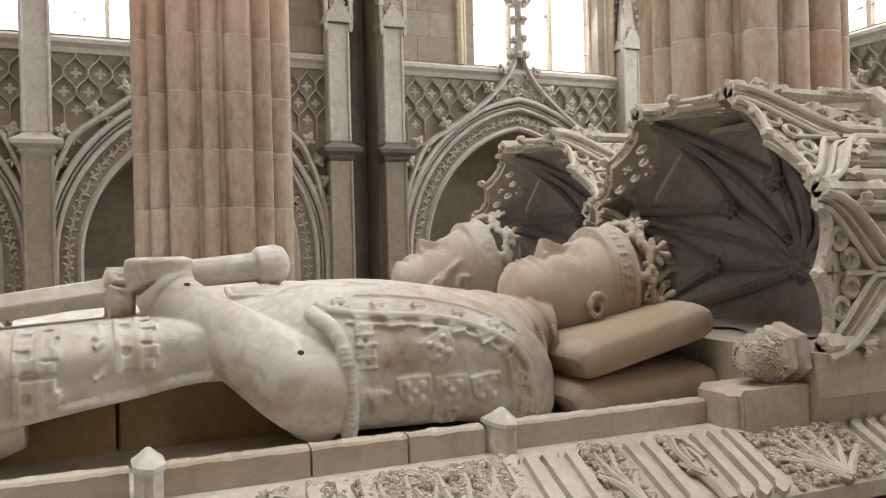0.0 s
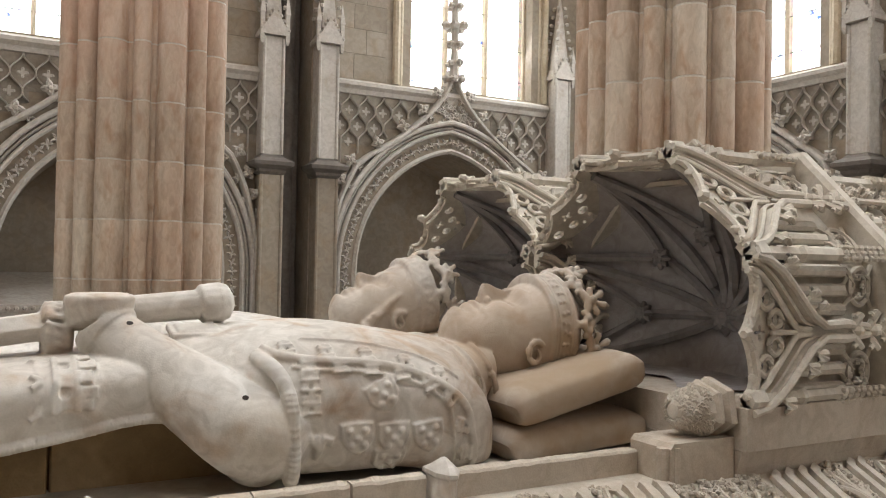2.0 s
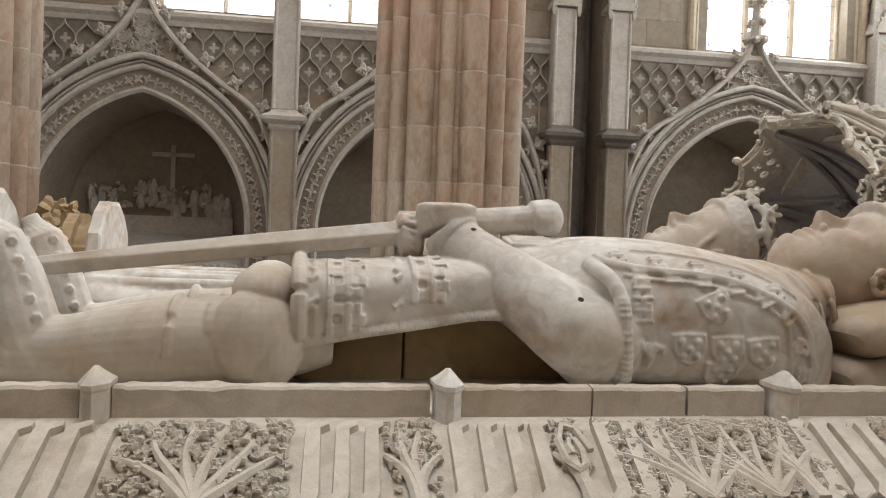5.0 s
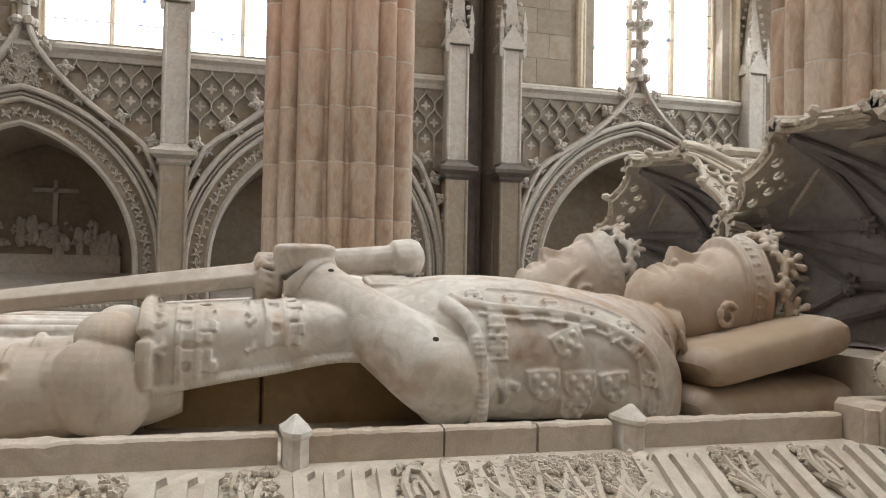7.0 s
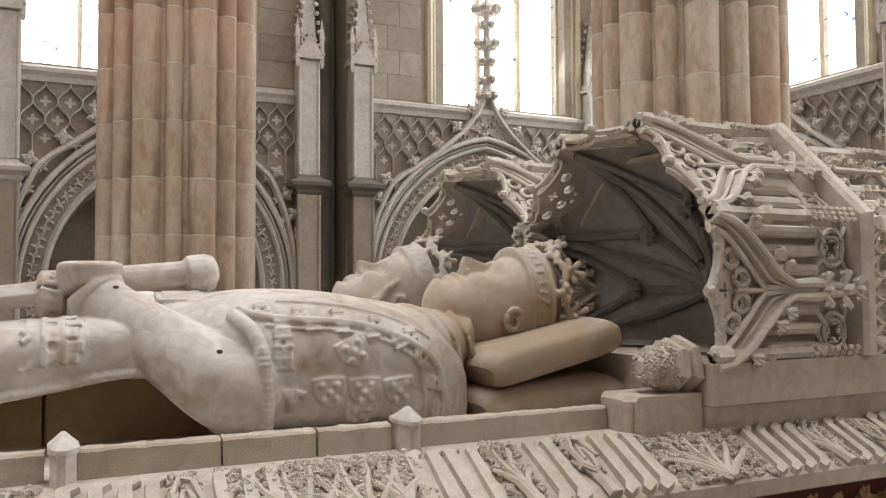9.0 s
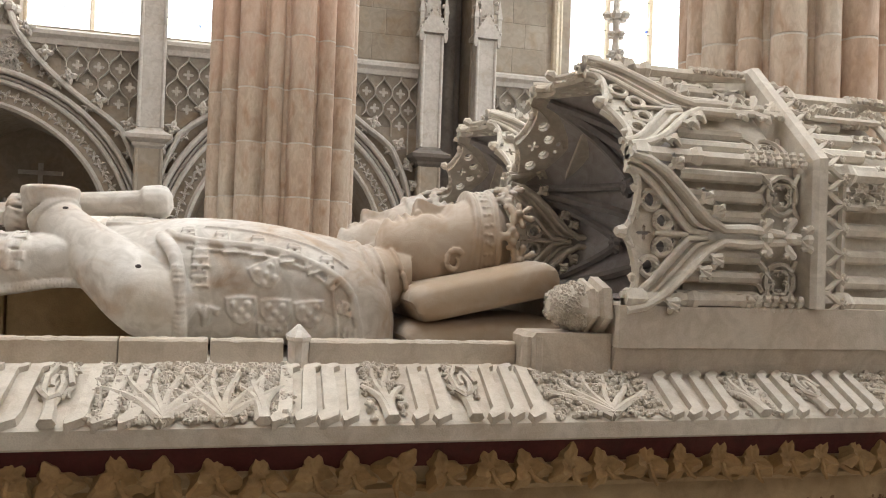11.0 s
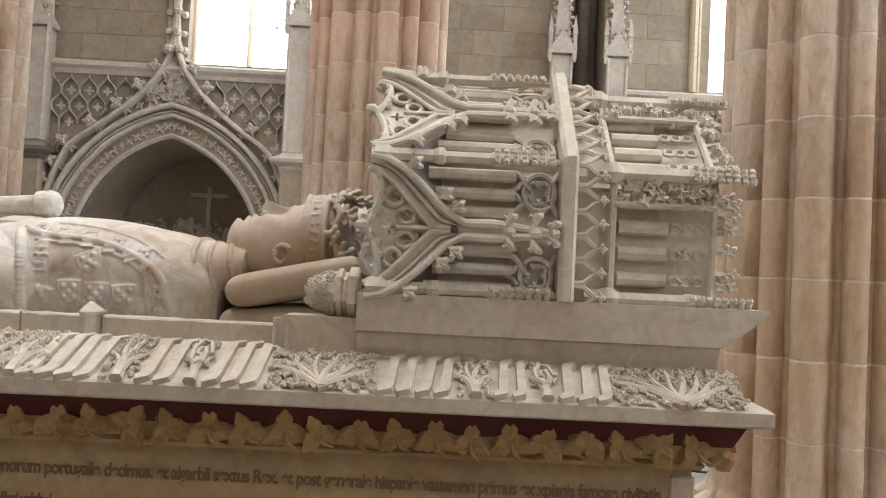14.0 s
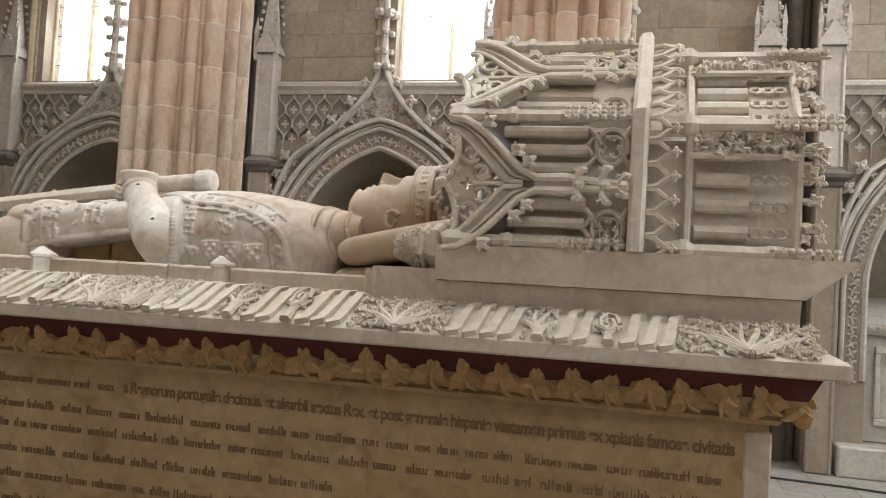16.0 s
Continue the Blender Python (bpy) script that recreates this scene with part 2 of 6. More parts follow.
            out.append(m @ Vector((q * math.cos(a), q * math.sin(a), 0)))
            mid.append(m @ Vector((0.62 * q * math.cos(a), 0.62 * q * math.sin(a), lift * size)))
            back.append(m @ Vector((0.9 * q * math.cos(a), 0.9 * q * math.sin(a), -0.35 * size)))
        c = m @ Vector((0, 0, lift * size * 0.65))
        verts = back + out + mid + [c]
        faces = [tuple(range(n))[::-1]]
        for k in range(n):
            j = (k + 1) % n
            faces += [(k, j, n + j, n + k), (n + k, n + j, 2 * n + j, 2 * n + k), (2 * n + k, 2 * n + j, 3 * n)]
        self.add(verts, faces)

    def prism(self, outline, lo, hi, place):
        """An outline in (a, b) carried from depth lo to hi; place(a, b, depth) gives the point."""
        n = len(outline)
        verts = [place(a, b, lo) for a, b in outline] + [place(a, b, hi) for a, b in outline]
        faces = [tuple(range(n))[::-1], tuple(range(n, 2 * n))] + [(k, (k + 1) % n, n + (k + 1) % n, n + k) for k in range(n)]
        self.add(verts, faces)

    def merge(self, other, m=None):
        self.add([(m @ Vector(p)) if m else p for p in other.v], other.f)

    def mesh(self, name, material, smooth=False, m=None):
        me = bpy.data.meshes.new(name)
        me.from_pydata([tuple(m @ Vector(p)) for p in self.v] if m else self.v, [], self.f)
        me.materials.append(material)
        bm = bmesh.new()
        bm.from_mesh(me)
        bmesh.ops.recalc_face_normals(bm, faces=bm.faces[:])
        bm.to_mesh(me)
        bm.free()
        if smooth:
            me.polygons.foreach_set("use_smooth", [True] * len(me.polygons))
            me.set_sharp_from_angle(angle=radians(32))
        me.update()
        return me


def part(name, solid, material, parent=None, label="", smooth=False, m=None, kind=""):
    """Links a solid, or a mesh, as one object under parent."""
    me = solid if isinstance(solid, bpy.types.Mesh) else solid.mesh(name, material, smooth, m)
    ob = new(name, me)
    ob.parent = parent
    if parent:
        ob.matrix_parent_inverse = world_of(parent).inverted()
    return tagged(ob, label, kind=kind)


def world_of(ob):
    own = ob.matrix_basis.copy()
    return world_of(ob.parent) @ ob.matrix_parent_inverse @ own if ob.parent else own


def thing(name, label, category, at=(0, 0, 0), group="", kind=""):
    ob = new(name)
    ob.empty_display_size = 0.1
    ob.location = at
    return tagged(ob, label, category, group, kind)


def smooth_rows(rows, steps=6):
    """Rows (x, ...) made denser by a smooth curve."""
    rows = [np.array(r, float) for r in rows]
    out = []
    for i in range(len(rows) - 1):
        p0, p1, p2, p3 = rows[max(i - 1, 0)], rows[i], rows[i + 1], rows[min(i + 2, len(rows) - 1)]
        for k in range(steps):
            t = k / steps
            out.append(0.5 * (2 * p1 + (p2 - p0) * t + (2 * p0 - 5 * p1 + 4 * p2 - p3) * t * t + (3 * p1 - p0 - 3 * p2 + p3) * t ** 3))
    out.append(rows[-1])
    return out


# ---------------------------------------------------------------- walls
REAR = Matrix(((1, 0, 0, 0), (0, 1, 0, ROOM["y1"]), (0, 0, 1, 0), (0, 0, 0, 1)))            # (along, into wall, up)
RIGHT = Matrix(((0, 1, 0, ROOM["x1"]), (-1, 0, 0, 0), (0, 0, 1, 0), (0, 0, 0, 1)))
FRONT = Matrix(((-1, 0, 0, 0), (0, -1, 0, ROOM["y0"]), (0, 0, 1, 0), (0, 0, 0, 1)))
LEFT = Matrix(((0, -1, 0, ROOM["x0"]), (1, 0, 0, 0), (0, 0, 1, 0), (0, 0, 0, 1)))
SPRING, RAIL = 2.0, 4.22


def arch_line(c, w, h, z0=SPRING, n=14, foot=None):
    """A pointed arch from its left foot over the apex to its right foot."""
    r = (w * w + h * h) / (2 * w)
    top = math.asin(h / r)
    side = [(w - r + r * math.cos(top * k / n), z0 + r * math.sin(top * k / n)) for k in range(n + 1)]
    pts = [(c - a, b) for a, b in side] + [(c + a, b) for a, b in side[-2::-1]]
    return [(c - w, foot)] + pts + [(c + w, foot)] if foot is not None else pts


def pierced_wall(name, u0, u1, z0, z1, holes, thick, m, material):
    """One wall of full thickness whose openings go through it."""
    bm = bmesh.new()
    edges = []
    for loop in [[(u0, z0), (u1, z0), (u1, z1), (u0, z1)], *holes]:
        vs = [bm.verts.new((a, 0, b)) for a, b in loop]
        edges += [bm.edges.new((vs[i], vs[(i + 1) % len(vs)])) for i in range(len(vs))]
    bmesh.ops.triangle_fill(bm, use_beauty=True, use_dissolve=False, edges=edges)
    ext = bmesh.ops.extrude_face_region(bm, geom=bm.faces[:])
    bmesh.ops.translate(bm, vec=(0, thick, 0), verts=[g for g in ext["geom"] if isinstance(g, bmesh.types.BMVert)])
    bmesh.ops.recalc_face_normals(bm, faces=bm.faces[:])
    bmesh.ops.transform(bm, matrix=m, verts=bm.verts[:])
    me = bpy.data.meshes.new(name)
    bm.to_mesh(me)
    bm.free()
    me.materials.append(material)
    return tagged(new(name, me), kind="structure")


def sweep(line, profile, place):
    """Carries a moulding profile of (outward, depth) pairs along a line of (a, b) in a wall's plane."""
    s = Solid()
    n = len(line)
    rings = []
    for i, (a, b) in enumerate(line):
        p, q = line[max(i - 1, 0)], line[min(i + 1, n - 1)]
        dx, dz = q[0] - p[0], q[1] - p[1]
        d = math.hypot(dx, dz)
        nx, nz = -dz / d, dx / d
        rings.append([place(a + nx * o, b + nz * o, t) for o, t in profile])
    s.loft(rings)
    return s


def wall_place(a, b, d):
    return (a, d, b)


def flower(s, m, size):
    s.leaf(m, size, 4, 0.5, 0.35)
    s.blob(m @ Vector((0, 0, size * 0.35)), (size * 0.3, size * 0.3, size * 0.3), nu=6, nv=4)


def facing(x, y, z, spin=0.0):
    """A frame at a wall's point whose z looks out of the wall."""
    return pose(x, y, z, 90, 0, 0) @ pose(0, 0, 0, 0, 0, spin)


def ogee_side(c, w, top, sgn, n=22):
    """The outer hood: up the arch's flank, then swept into a tall point."""
    pts = []
    for k in range(n + 1):
        q = k / n
        z = 2.0 + (top - 2.0) * q
        if q < 0.52:
            x = w * math.sqrt(max(0.0, 1 - (q / 0.80) ** 2.1))
        else:
            e = (q - 0.52) / 0.48
            x0 = w * math.sqrt(1 - (0.52 / 0.80) ** 2.1)
            x = x0 * (1 - e) ** 1.75 + 0.05 * e
        pts.append((c + sgn * x, z))
    return pts


def arcosolium(m, c, w, h, name, rng, relief=False):
    """A carved tomb arch on a wall: foliage band, mouldings, ogee hood with crockets and finial."""
    top = 4.55
    t = thing(name, "carved limestone tomb arch with a leafy ogee hood and finial", "tomb arch", m @ Vector((c, 0, 0)), group="wall tomb arches")
    inner = arch_line(c, w, h, foot=1.0)
    a = sweep(inner, [(0.0, 0.10), (0.0, -0.02), (0.03, -0.05), (0.06, -0.02), (0.06, 0.10)], wall_place)
    part("inner_roll", a, CARVED, t, smooth=True, m=m)
    # the band's ground is coloured near black to deepen the shade behind the leaves
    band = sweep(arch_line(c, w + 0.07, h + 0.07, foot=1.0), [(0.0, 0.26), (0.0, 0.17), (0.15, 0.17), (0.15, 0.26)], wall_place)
    part("band", band, DARK, t, "sunk ground of the leaf band, coloured dark for its shade", m=m)
    # leaf boss by leaf boss along the band
    line = arch_line(c, w + 0.145, h + 0.145, n=30, foot=1.0)
    leaves = Solid()
    dist, want = 0.0, 0.0
    for (x0, z0), (x1, z1) in zip(line, line[1:]):
        d = math.hypot(x1 - x0, z1 - z0)
        while want <= dist + d:
            q = (want - dist) / d
            leaves.leaf(facing(x0 + (x1 - x0) * q, 0.01 - rng.uniform(0, 0.02), z0 + (z1 - z0) * q, rng.uniform(0, 360)), rng.uniform(0.060, 0.074), 4, 0.72, 0.5)
            want += 0.096
        dist += d
    part("leaf_band", leaves, CARVED, t, "band of undercut carved leaves", m=m, kind="stuff")
    for off, wid, dep in ((0.23, 0.05, -0.06), (0.29, 0.035, -0.03), (0.335, 0.06, -0.09)):
        r = sweep(arch_line(c, w + off, h + off * 1.05, foot=1.0), [(0, 0.04), (0, dep), (wid * 0.3, dep - 0.02), (wid * 0.7, dep - 0.02), (wid, dep), (wid, 0.04)], wall_place)
        part("arch_moulding", r, CARVED, t, smooth=True, m=m)
    beads = Solid()
    line = arch_line(c, w + 0.305, h + 0.32, n=40)
    for (x, z) in line:
        beads.blob((x, -0.04, z), (0.016, 0.014, 0.016), nu=5, nv=4)
    part("beading", beads, CARVED, t, m=m, kind="stuff")
    # ogee hood
    for sgn in (-1, 1):
        side = ogee_side(c, w + 0.42, top, sgn)
        prof = [(0, 0.05), (0, -0.10), (0.02 * sgn, -0.13), (0.045 * sgn, -0.13), (0.06 * sgn, -0.10), (0.06 * sgn, 0.05)]
        hood = part("hood", sweep(side, prof, wall_place), CARVED, t, smooth=True, m=m)
        for k in range(3, 20, 2):
            x, z = side[k]
            cro = Solid()
            flower(cro, facing(x + sgn * 0.06, -0.10, z + 0.03, rng.uniform(0, 90)), 0.095)
            cro.leaf(facing(x - sgn * 0.05, -0.06, z - 0.04, rng.uniform(0, 90)), 0.075, 5, 0.6, 0.5)
            cro.blob((x + sgn * 0.06, -0.07, z), (0.035, 0.05, 0.035), nu=6, nv=4)
            part("crocket", cro, CARVED, hood, m=m)
    # carved field under the hood's point
    field = Solid()
    for k in range(170):
        z = rng.uniform(SPRING + h + 0.35, top - 0.06)
        lim = abs(ogee_side(c, w + 0.42, top, 1)[min(22, int((z - 2.0) / (top - 2.0) * 22))][0] - c) - 0.05
        x = c + rng.uniform(-1, 1) * max(lim, 0.01)
        field.leaf(facing(x, -0.01, z, rng.uniform(0, 360)), rng.uniform(0.045, 0.07), 4, 0.6, 0.5)
    part("leaf_field", field, CARVED, t, "gable field of small carved leaves", m=m, kind="stuff")
    fin = Solid()
    fin.loft([[(c + r * math.cos(q * math.pi / 4), -0.08 + r * math.sin(q * math.pi / 4), z) for q in range(8)]
              for z, r in ((top - 0.1, 0.07), (top + 0.25, 0.045), (top + 0.5, 0.05), (top + 1.0, 0.04), (top + 1.25, 0.02))], caps=True)
    for z, n, sz in ((top - 0.12, 5, 0.10), (top + 0.08, 4, 0.085), (top + 0.32, 4, 0.085), (top + 0.55, 5, 0.115), (top + 0.8, 4, 0.08), (top + 1.0, 5, 0.13), (top + 1.2, 4, 0.08)):
        for k in range(n):
            q = 2 * math.pi * k / n + 0.4
            fin.blob((c + math.cos(q) * sz, -0.08 + math.sin(q) * sz, z + rng.uniform(-0.01, 0.01)), (sz * 0.6, sz * 0.6, sz * 0.55), rng, 0.2, 6, 4)
    part("finial", fin, CARVED, t, smooth=False, m=m)
    # the niche: back, sloping ledge and tomb chest
    back = Solid()
    back.box((c - w - 0.1, 1.355, 0.0), (c + w + 0.1, 1.42, SPRING + h + 0.1))
    part("niche_back", back, WALL, t, m=m)
    chest = Solid()
    chest.box((c - w + 0.02, 0.12, 0.35), (c + w - 0.02, 1.345, 1.55))
    part("chest", chest, CARVED, t, m=m)
    lid = Solid()
    lid.prism([(0.03, 1.55), (0.06, 1.50), (1.345, 1.50), (1.345, 1.92), (0.10, 1.62), (0.03, 1.62)], c - w + 0.012, c + w - 0.012, lambda a, b, d: (d, a, b))
    part("lid", lid, CARVED, t, m=m)
    for k in (-1, 0, 1):
        x = c + k * w * 0.64
        fr = Solid()
        f = w * 0.27
        for lo, hi in (((x - f, 0.06, 0.52), (x + f, 0.118, 0.60)), ((x - f, 0.06, 1.30), (x + f, 0.118, 1.38)), ((x - f, 0.06, 0.602), (x - f + 0.06, 0.118, 1.298)), ((x + f - 0.06, 0.06, 0.602), (x + f, 0.118, 1.298))):
            fr.chamfer_box(lo, hi, 0.012)
        frame_ob = part("panel_frame", fr, CARVED, t, m=m)
        sh = Solid()
        sh.prism([(x - 0.10, 1.10), (x + 0.10, 1.10), (x + 0.10, 0.90), (x + 0.06, 0.80), (x, 0.74), (x - 0.06, 0.80), (x - 0.10, 0.90)], 0.07, 0.118, lambda a, b, d: (a, d, b))
        for q in range(14):
            an = 2 * math.pi * q / 14
            sh.leaf(facing(x + 0.17 * math.cos(an), 0.09, 0.93 + 0.24 * math.sin(an), q * 40), 0.04, 4, 0.5, 0.5)
        part("shield", sh, CARVED, frame_ob, "carved shield in a leaf wreath", m=m)
    bead = Solid()
    for q in range(int(2 * w / 0.075)):
        bead.blob((c - w + 0.05 + q * 0.075, 0.02, 1.585), (0.026, 0.02, 0.026), nu=6, nv=4)
    part("bead_course", bead, CARVED, t, m=m, kind="stuff")
    plinth = Solid()
    plinth.chamfer_box((c - w - 0.30, -0.28, 0.0), (c + w + 0.30, 0.118, 0.33), 0.02)
    part("plinth", plinth, CARVED, t, m=m)
    if relief:
        rel = Solid()
        rel.box((c - 0.85, 1.30, 1.88), (c + 0.85, 1.345, 2.12))
        for q in range(46):
            x = c + rng.uniform(-0.82, 0.82)
            z = 2.12 + rng.uniform(0.02, 0.36) * (1 - 0.3 * abs(x - c))
            rel.blob((x, 1.335, z), (rng.uniform(0.03, 0.06), 0.05, rng.uniform(0.05, 0.16)), rng, 0.35, 7, 6)
        for q in range(40):
            rel.leaf(facing(c + rng.uniform(-0.8, 0.8), 1.30, rng.uniform(2.15, 2.5), rng.uniform(0, 360)), rng.uniform(0.03, 0.06), 3, 0.5, 0.5)
        rel.box((c + 0.10, 1.31, 2.45), (c + 0.15, 1.345, 2.98))
        rel.box((c - 0.12, 1.31, 2.84), (c + 0.37, 1.345, 2.89))
        part("carved_relief", rel, CARVED, t, "worn low relief on the niche wall", smooth=True, m=m)
    return t


def pier(m, u, w, name, rng, top=4.60, deep=0.24, spire=True, pair=True, group="wall buttress shafts"):
    """A slim wall shaft: lower shaft, moulded capital, upper shaft, gablet and crocketed spire."""
    t = thing(name, "slim limestone wall shaft with a moulded cap and crocketed pinnacle", "wall shaft", m @ Vector((u, 0, 0)), group=group)
    h = w / 2
    for nm, z0, z1, k in (("lower_shaft", 0.0, 3.07, 1.0), ("upper_shaft", 3.26, top, 0.94)):
        s = Solid()
        g = h * k
        s.chamfer_box((u - g, -deep * k, z0), (u + g, 0.02, z1), 0.02)
        for sx in (-1, 1):
            s.tube([(u + sx * (g - 0.005), -deep * k + 0.005, z0 + 0.02), (u + sx * (g - 0.005), -deep * k + 0.005, z1 - 0.02)], 0.022, 8)
        part(nm, s, CARVED if nm == "upper_shaft" else WALL, t, m=m)
    cap = Solid()
    rings = []
    for z, o in ((3.05, 0.0), (3.08, 0.03), (3.11, 0.035), (3.15, 0.10), (3.19, 0.11), (3.24, 0.02), (3.27, 0.0)):
        rings.append([(u - h - o, 0.02, z), (u - h - o, -deep - o, z), (u + h + o, -deep - o, z), (u + h + o, 0.02, z)])
    cap.loft(rings)
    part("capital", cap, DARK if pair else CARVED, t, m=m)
    if spire:
        g = h * 0.94
        gab = Solid()
        gab.prism([(u - g - 0.04, top), (u + g + 0.04, top), (u + g + 0.04, top + 0.04), (u, top + 0.30), (u - g - 0.04, top + 0.04)], -deep - 0.03, 0.02, lambda a, b, d: (a, d, b))
        for k in range(5):
            q = k / 5
            for sx in (-1, 1):
                gab.blob((u + sx * (g + 0.04) * (1 - q), -deep - 0.02, top + 0.06 + 0.26 * q), (0.022, 0.022, 0.022), nu=5, nv=4)
        part("gablet", gab, CARVED, t, m=m)
        for sx in (-1, 1):
            s = Solid()
            x = u + sx * (g + 0.03)
            s.loft([[(x - r, -deep - r, z), (x + r, -deep - r, z), (x + r, -deep + r, z), (x - r, -deep + r, z)] for z, r in ((top - 0.1, 0.012), (top - 0.06, 0.022), (top + 0.22, 0.022), (top + 0.24, 0.03), (top + 0.46, 0.003))])
            part("pinnacle", s, CARVED, t, m=m)
        sp = Solid()
        sp.loft([[(u - r, -deep / 2 - r, z), (u + r, -deep / 2 - r, z), (u + r, -deep / 2 + r, z), (u - r, -deep / 2 + r, z)] for z, r in ((top + 0.02, h * 0.8), (top + 0.3, h * 0.7), (top + 1.1, 0.015))])
        for k in range(7):
            z = top + 0.32 + 0.11 * k
            r = h * 0.7 * (1 - k / 8) + 0.03
            for sx, sy in ((-1, -1), (1, -1), (1, 1), (-1, 1)):
                sp.blob((u + sx * r, -deep / 2 + sy * r, z), (0.03, 0.03, 0.03), rng, 0.25, 5, 4)
        part("spire", sp, CARVED, t, m=m)
    return t


def lattice(m, u0, u1, arches, name, bottom=2.6):
    """Blind tracery between rail and arch hoods: a net of ogee ribs with a small cross in each cell."""
    t = thing(name, "blind tracery screen of ogee ribs on a limestone wall", "tracery", m @ Vector((u0, 0, 0)), group="blind tracery panels")
    cols = max(1, round((u1 - u0) / 0.215))
    dx = (u1 - u0) / cols
    dz, ztop = 0.19, RAIL - 0.12

    def clear(x, z):
        for c, w in arches:
            side = ogee_side(c, w + 0.42, 4.55, 1)
            k = min(22, max(0, int((z - 2.0) / 2.55 * 22)))
            if abs(x - c) < abs(side[k][0] - c) + 0.05:
                return False
        return True

    net, cross = Solid(), Solid()
    for k in range(cols + 1):
        for sgn in (-1, 1):
            run = []
            z = ztop
            while z > bottom:
                ph = (ztop - z) / dz
                if ph > 3.0:
                    x = u0 + (k + 0.5) * dx
                    if sgn < 0:
                        break
                else:
                    tri = 1 - abs((ph % 2) - 1)
                    tri = tri * tri * (3 - 2 * tri)
                    tri = 0.45 * tri + 0.55 * tri * tri * (3 - 2 * tri)
                    x = u0 + k * dx + sgn * (tri) * dx / 2
                ok = u0 - 0.001 <= x <= u1 + 0.001 and clear(x, z)
                if ok:
                    run.append((x, -0.034, z))
                if (not ok or z - 0.019 <= bottom) and len(run) > 1:
                    net.tube(run, 0.0085, 5, up=(0, 1, 0), flat=3.4)
                if not ok:
                    run = []
                z -= 0.019
            if len(run) > 1:
                net.tube(run, 0.0085, 5, up=(0, 1, 0), flat=3.4)
    # flat ground behind the ribs, coloured darker as if in their shade
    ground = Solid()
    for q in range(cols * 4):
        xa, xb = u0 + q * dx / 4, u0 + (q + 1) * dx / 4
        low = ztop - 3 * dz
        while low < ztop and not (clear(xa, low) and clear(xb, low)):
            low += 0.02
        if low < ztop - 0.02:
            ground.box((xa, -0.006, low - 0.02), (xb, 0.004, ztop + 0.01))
    part("tracery_ground", ground, SHADED, t, "stone behind the ribs, coloured darker for their shade", m=m, kind="stuff")
    cross.box((-0.042, -0.012, -0.015), (0.042, 0.02, 0.015))
    cross.box((-0.015, -0.0125, -0.042), (0.015, 0.0195, 0.042))
    for an in range(4):
        q = math.pi / 2 * an
        cross.blob((0.04 * math.cos(q), -0.005, 0.04 * math.sin(q)), (0.018, 0.012, 0.018), nu=5, nv=4)
    me = cross.mesh("cell_cross", CARVED)
    me.transform(m.to_3x3().to_4x4())
    for k in range(cols + 1):
        for j in range(1, 4):
            x, z = u0 + k * dx + (0 if j % 2 else dx / 2), ztop - dz * j
            if not (u0 + 0.05 < x < u1 - 0.05) or not clear(x, z - 0.06):
                continue
            ob = new("cell_cross", me)
            ob.parent = t
            ob.location = m @ Vector((x, 0, z)) - t.location
    part("tracery_net", net, CARVED, t, m=m, kind="stuff")
    rail = Solid()
    rail.loft([[(u, y, z) for y, z in ((0.02, RAIL - 0.12), (-0.03, RAIL - 0.11), (-0.05, RAIL - 0.06), (-0.09, RAIL - 0.02), (-0.09, RAIL + 0.02), (-0.04, RAIL + 0.05), (0.02, RAIL + 0.06))] for u in (u0, u1)])
    part("rail", rail, CARVED, t, m=m)
    return t


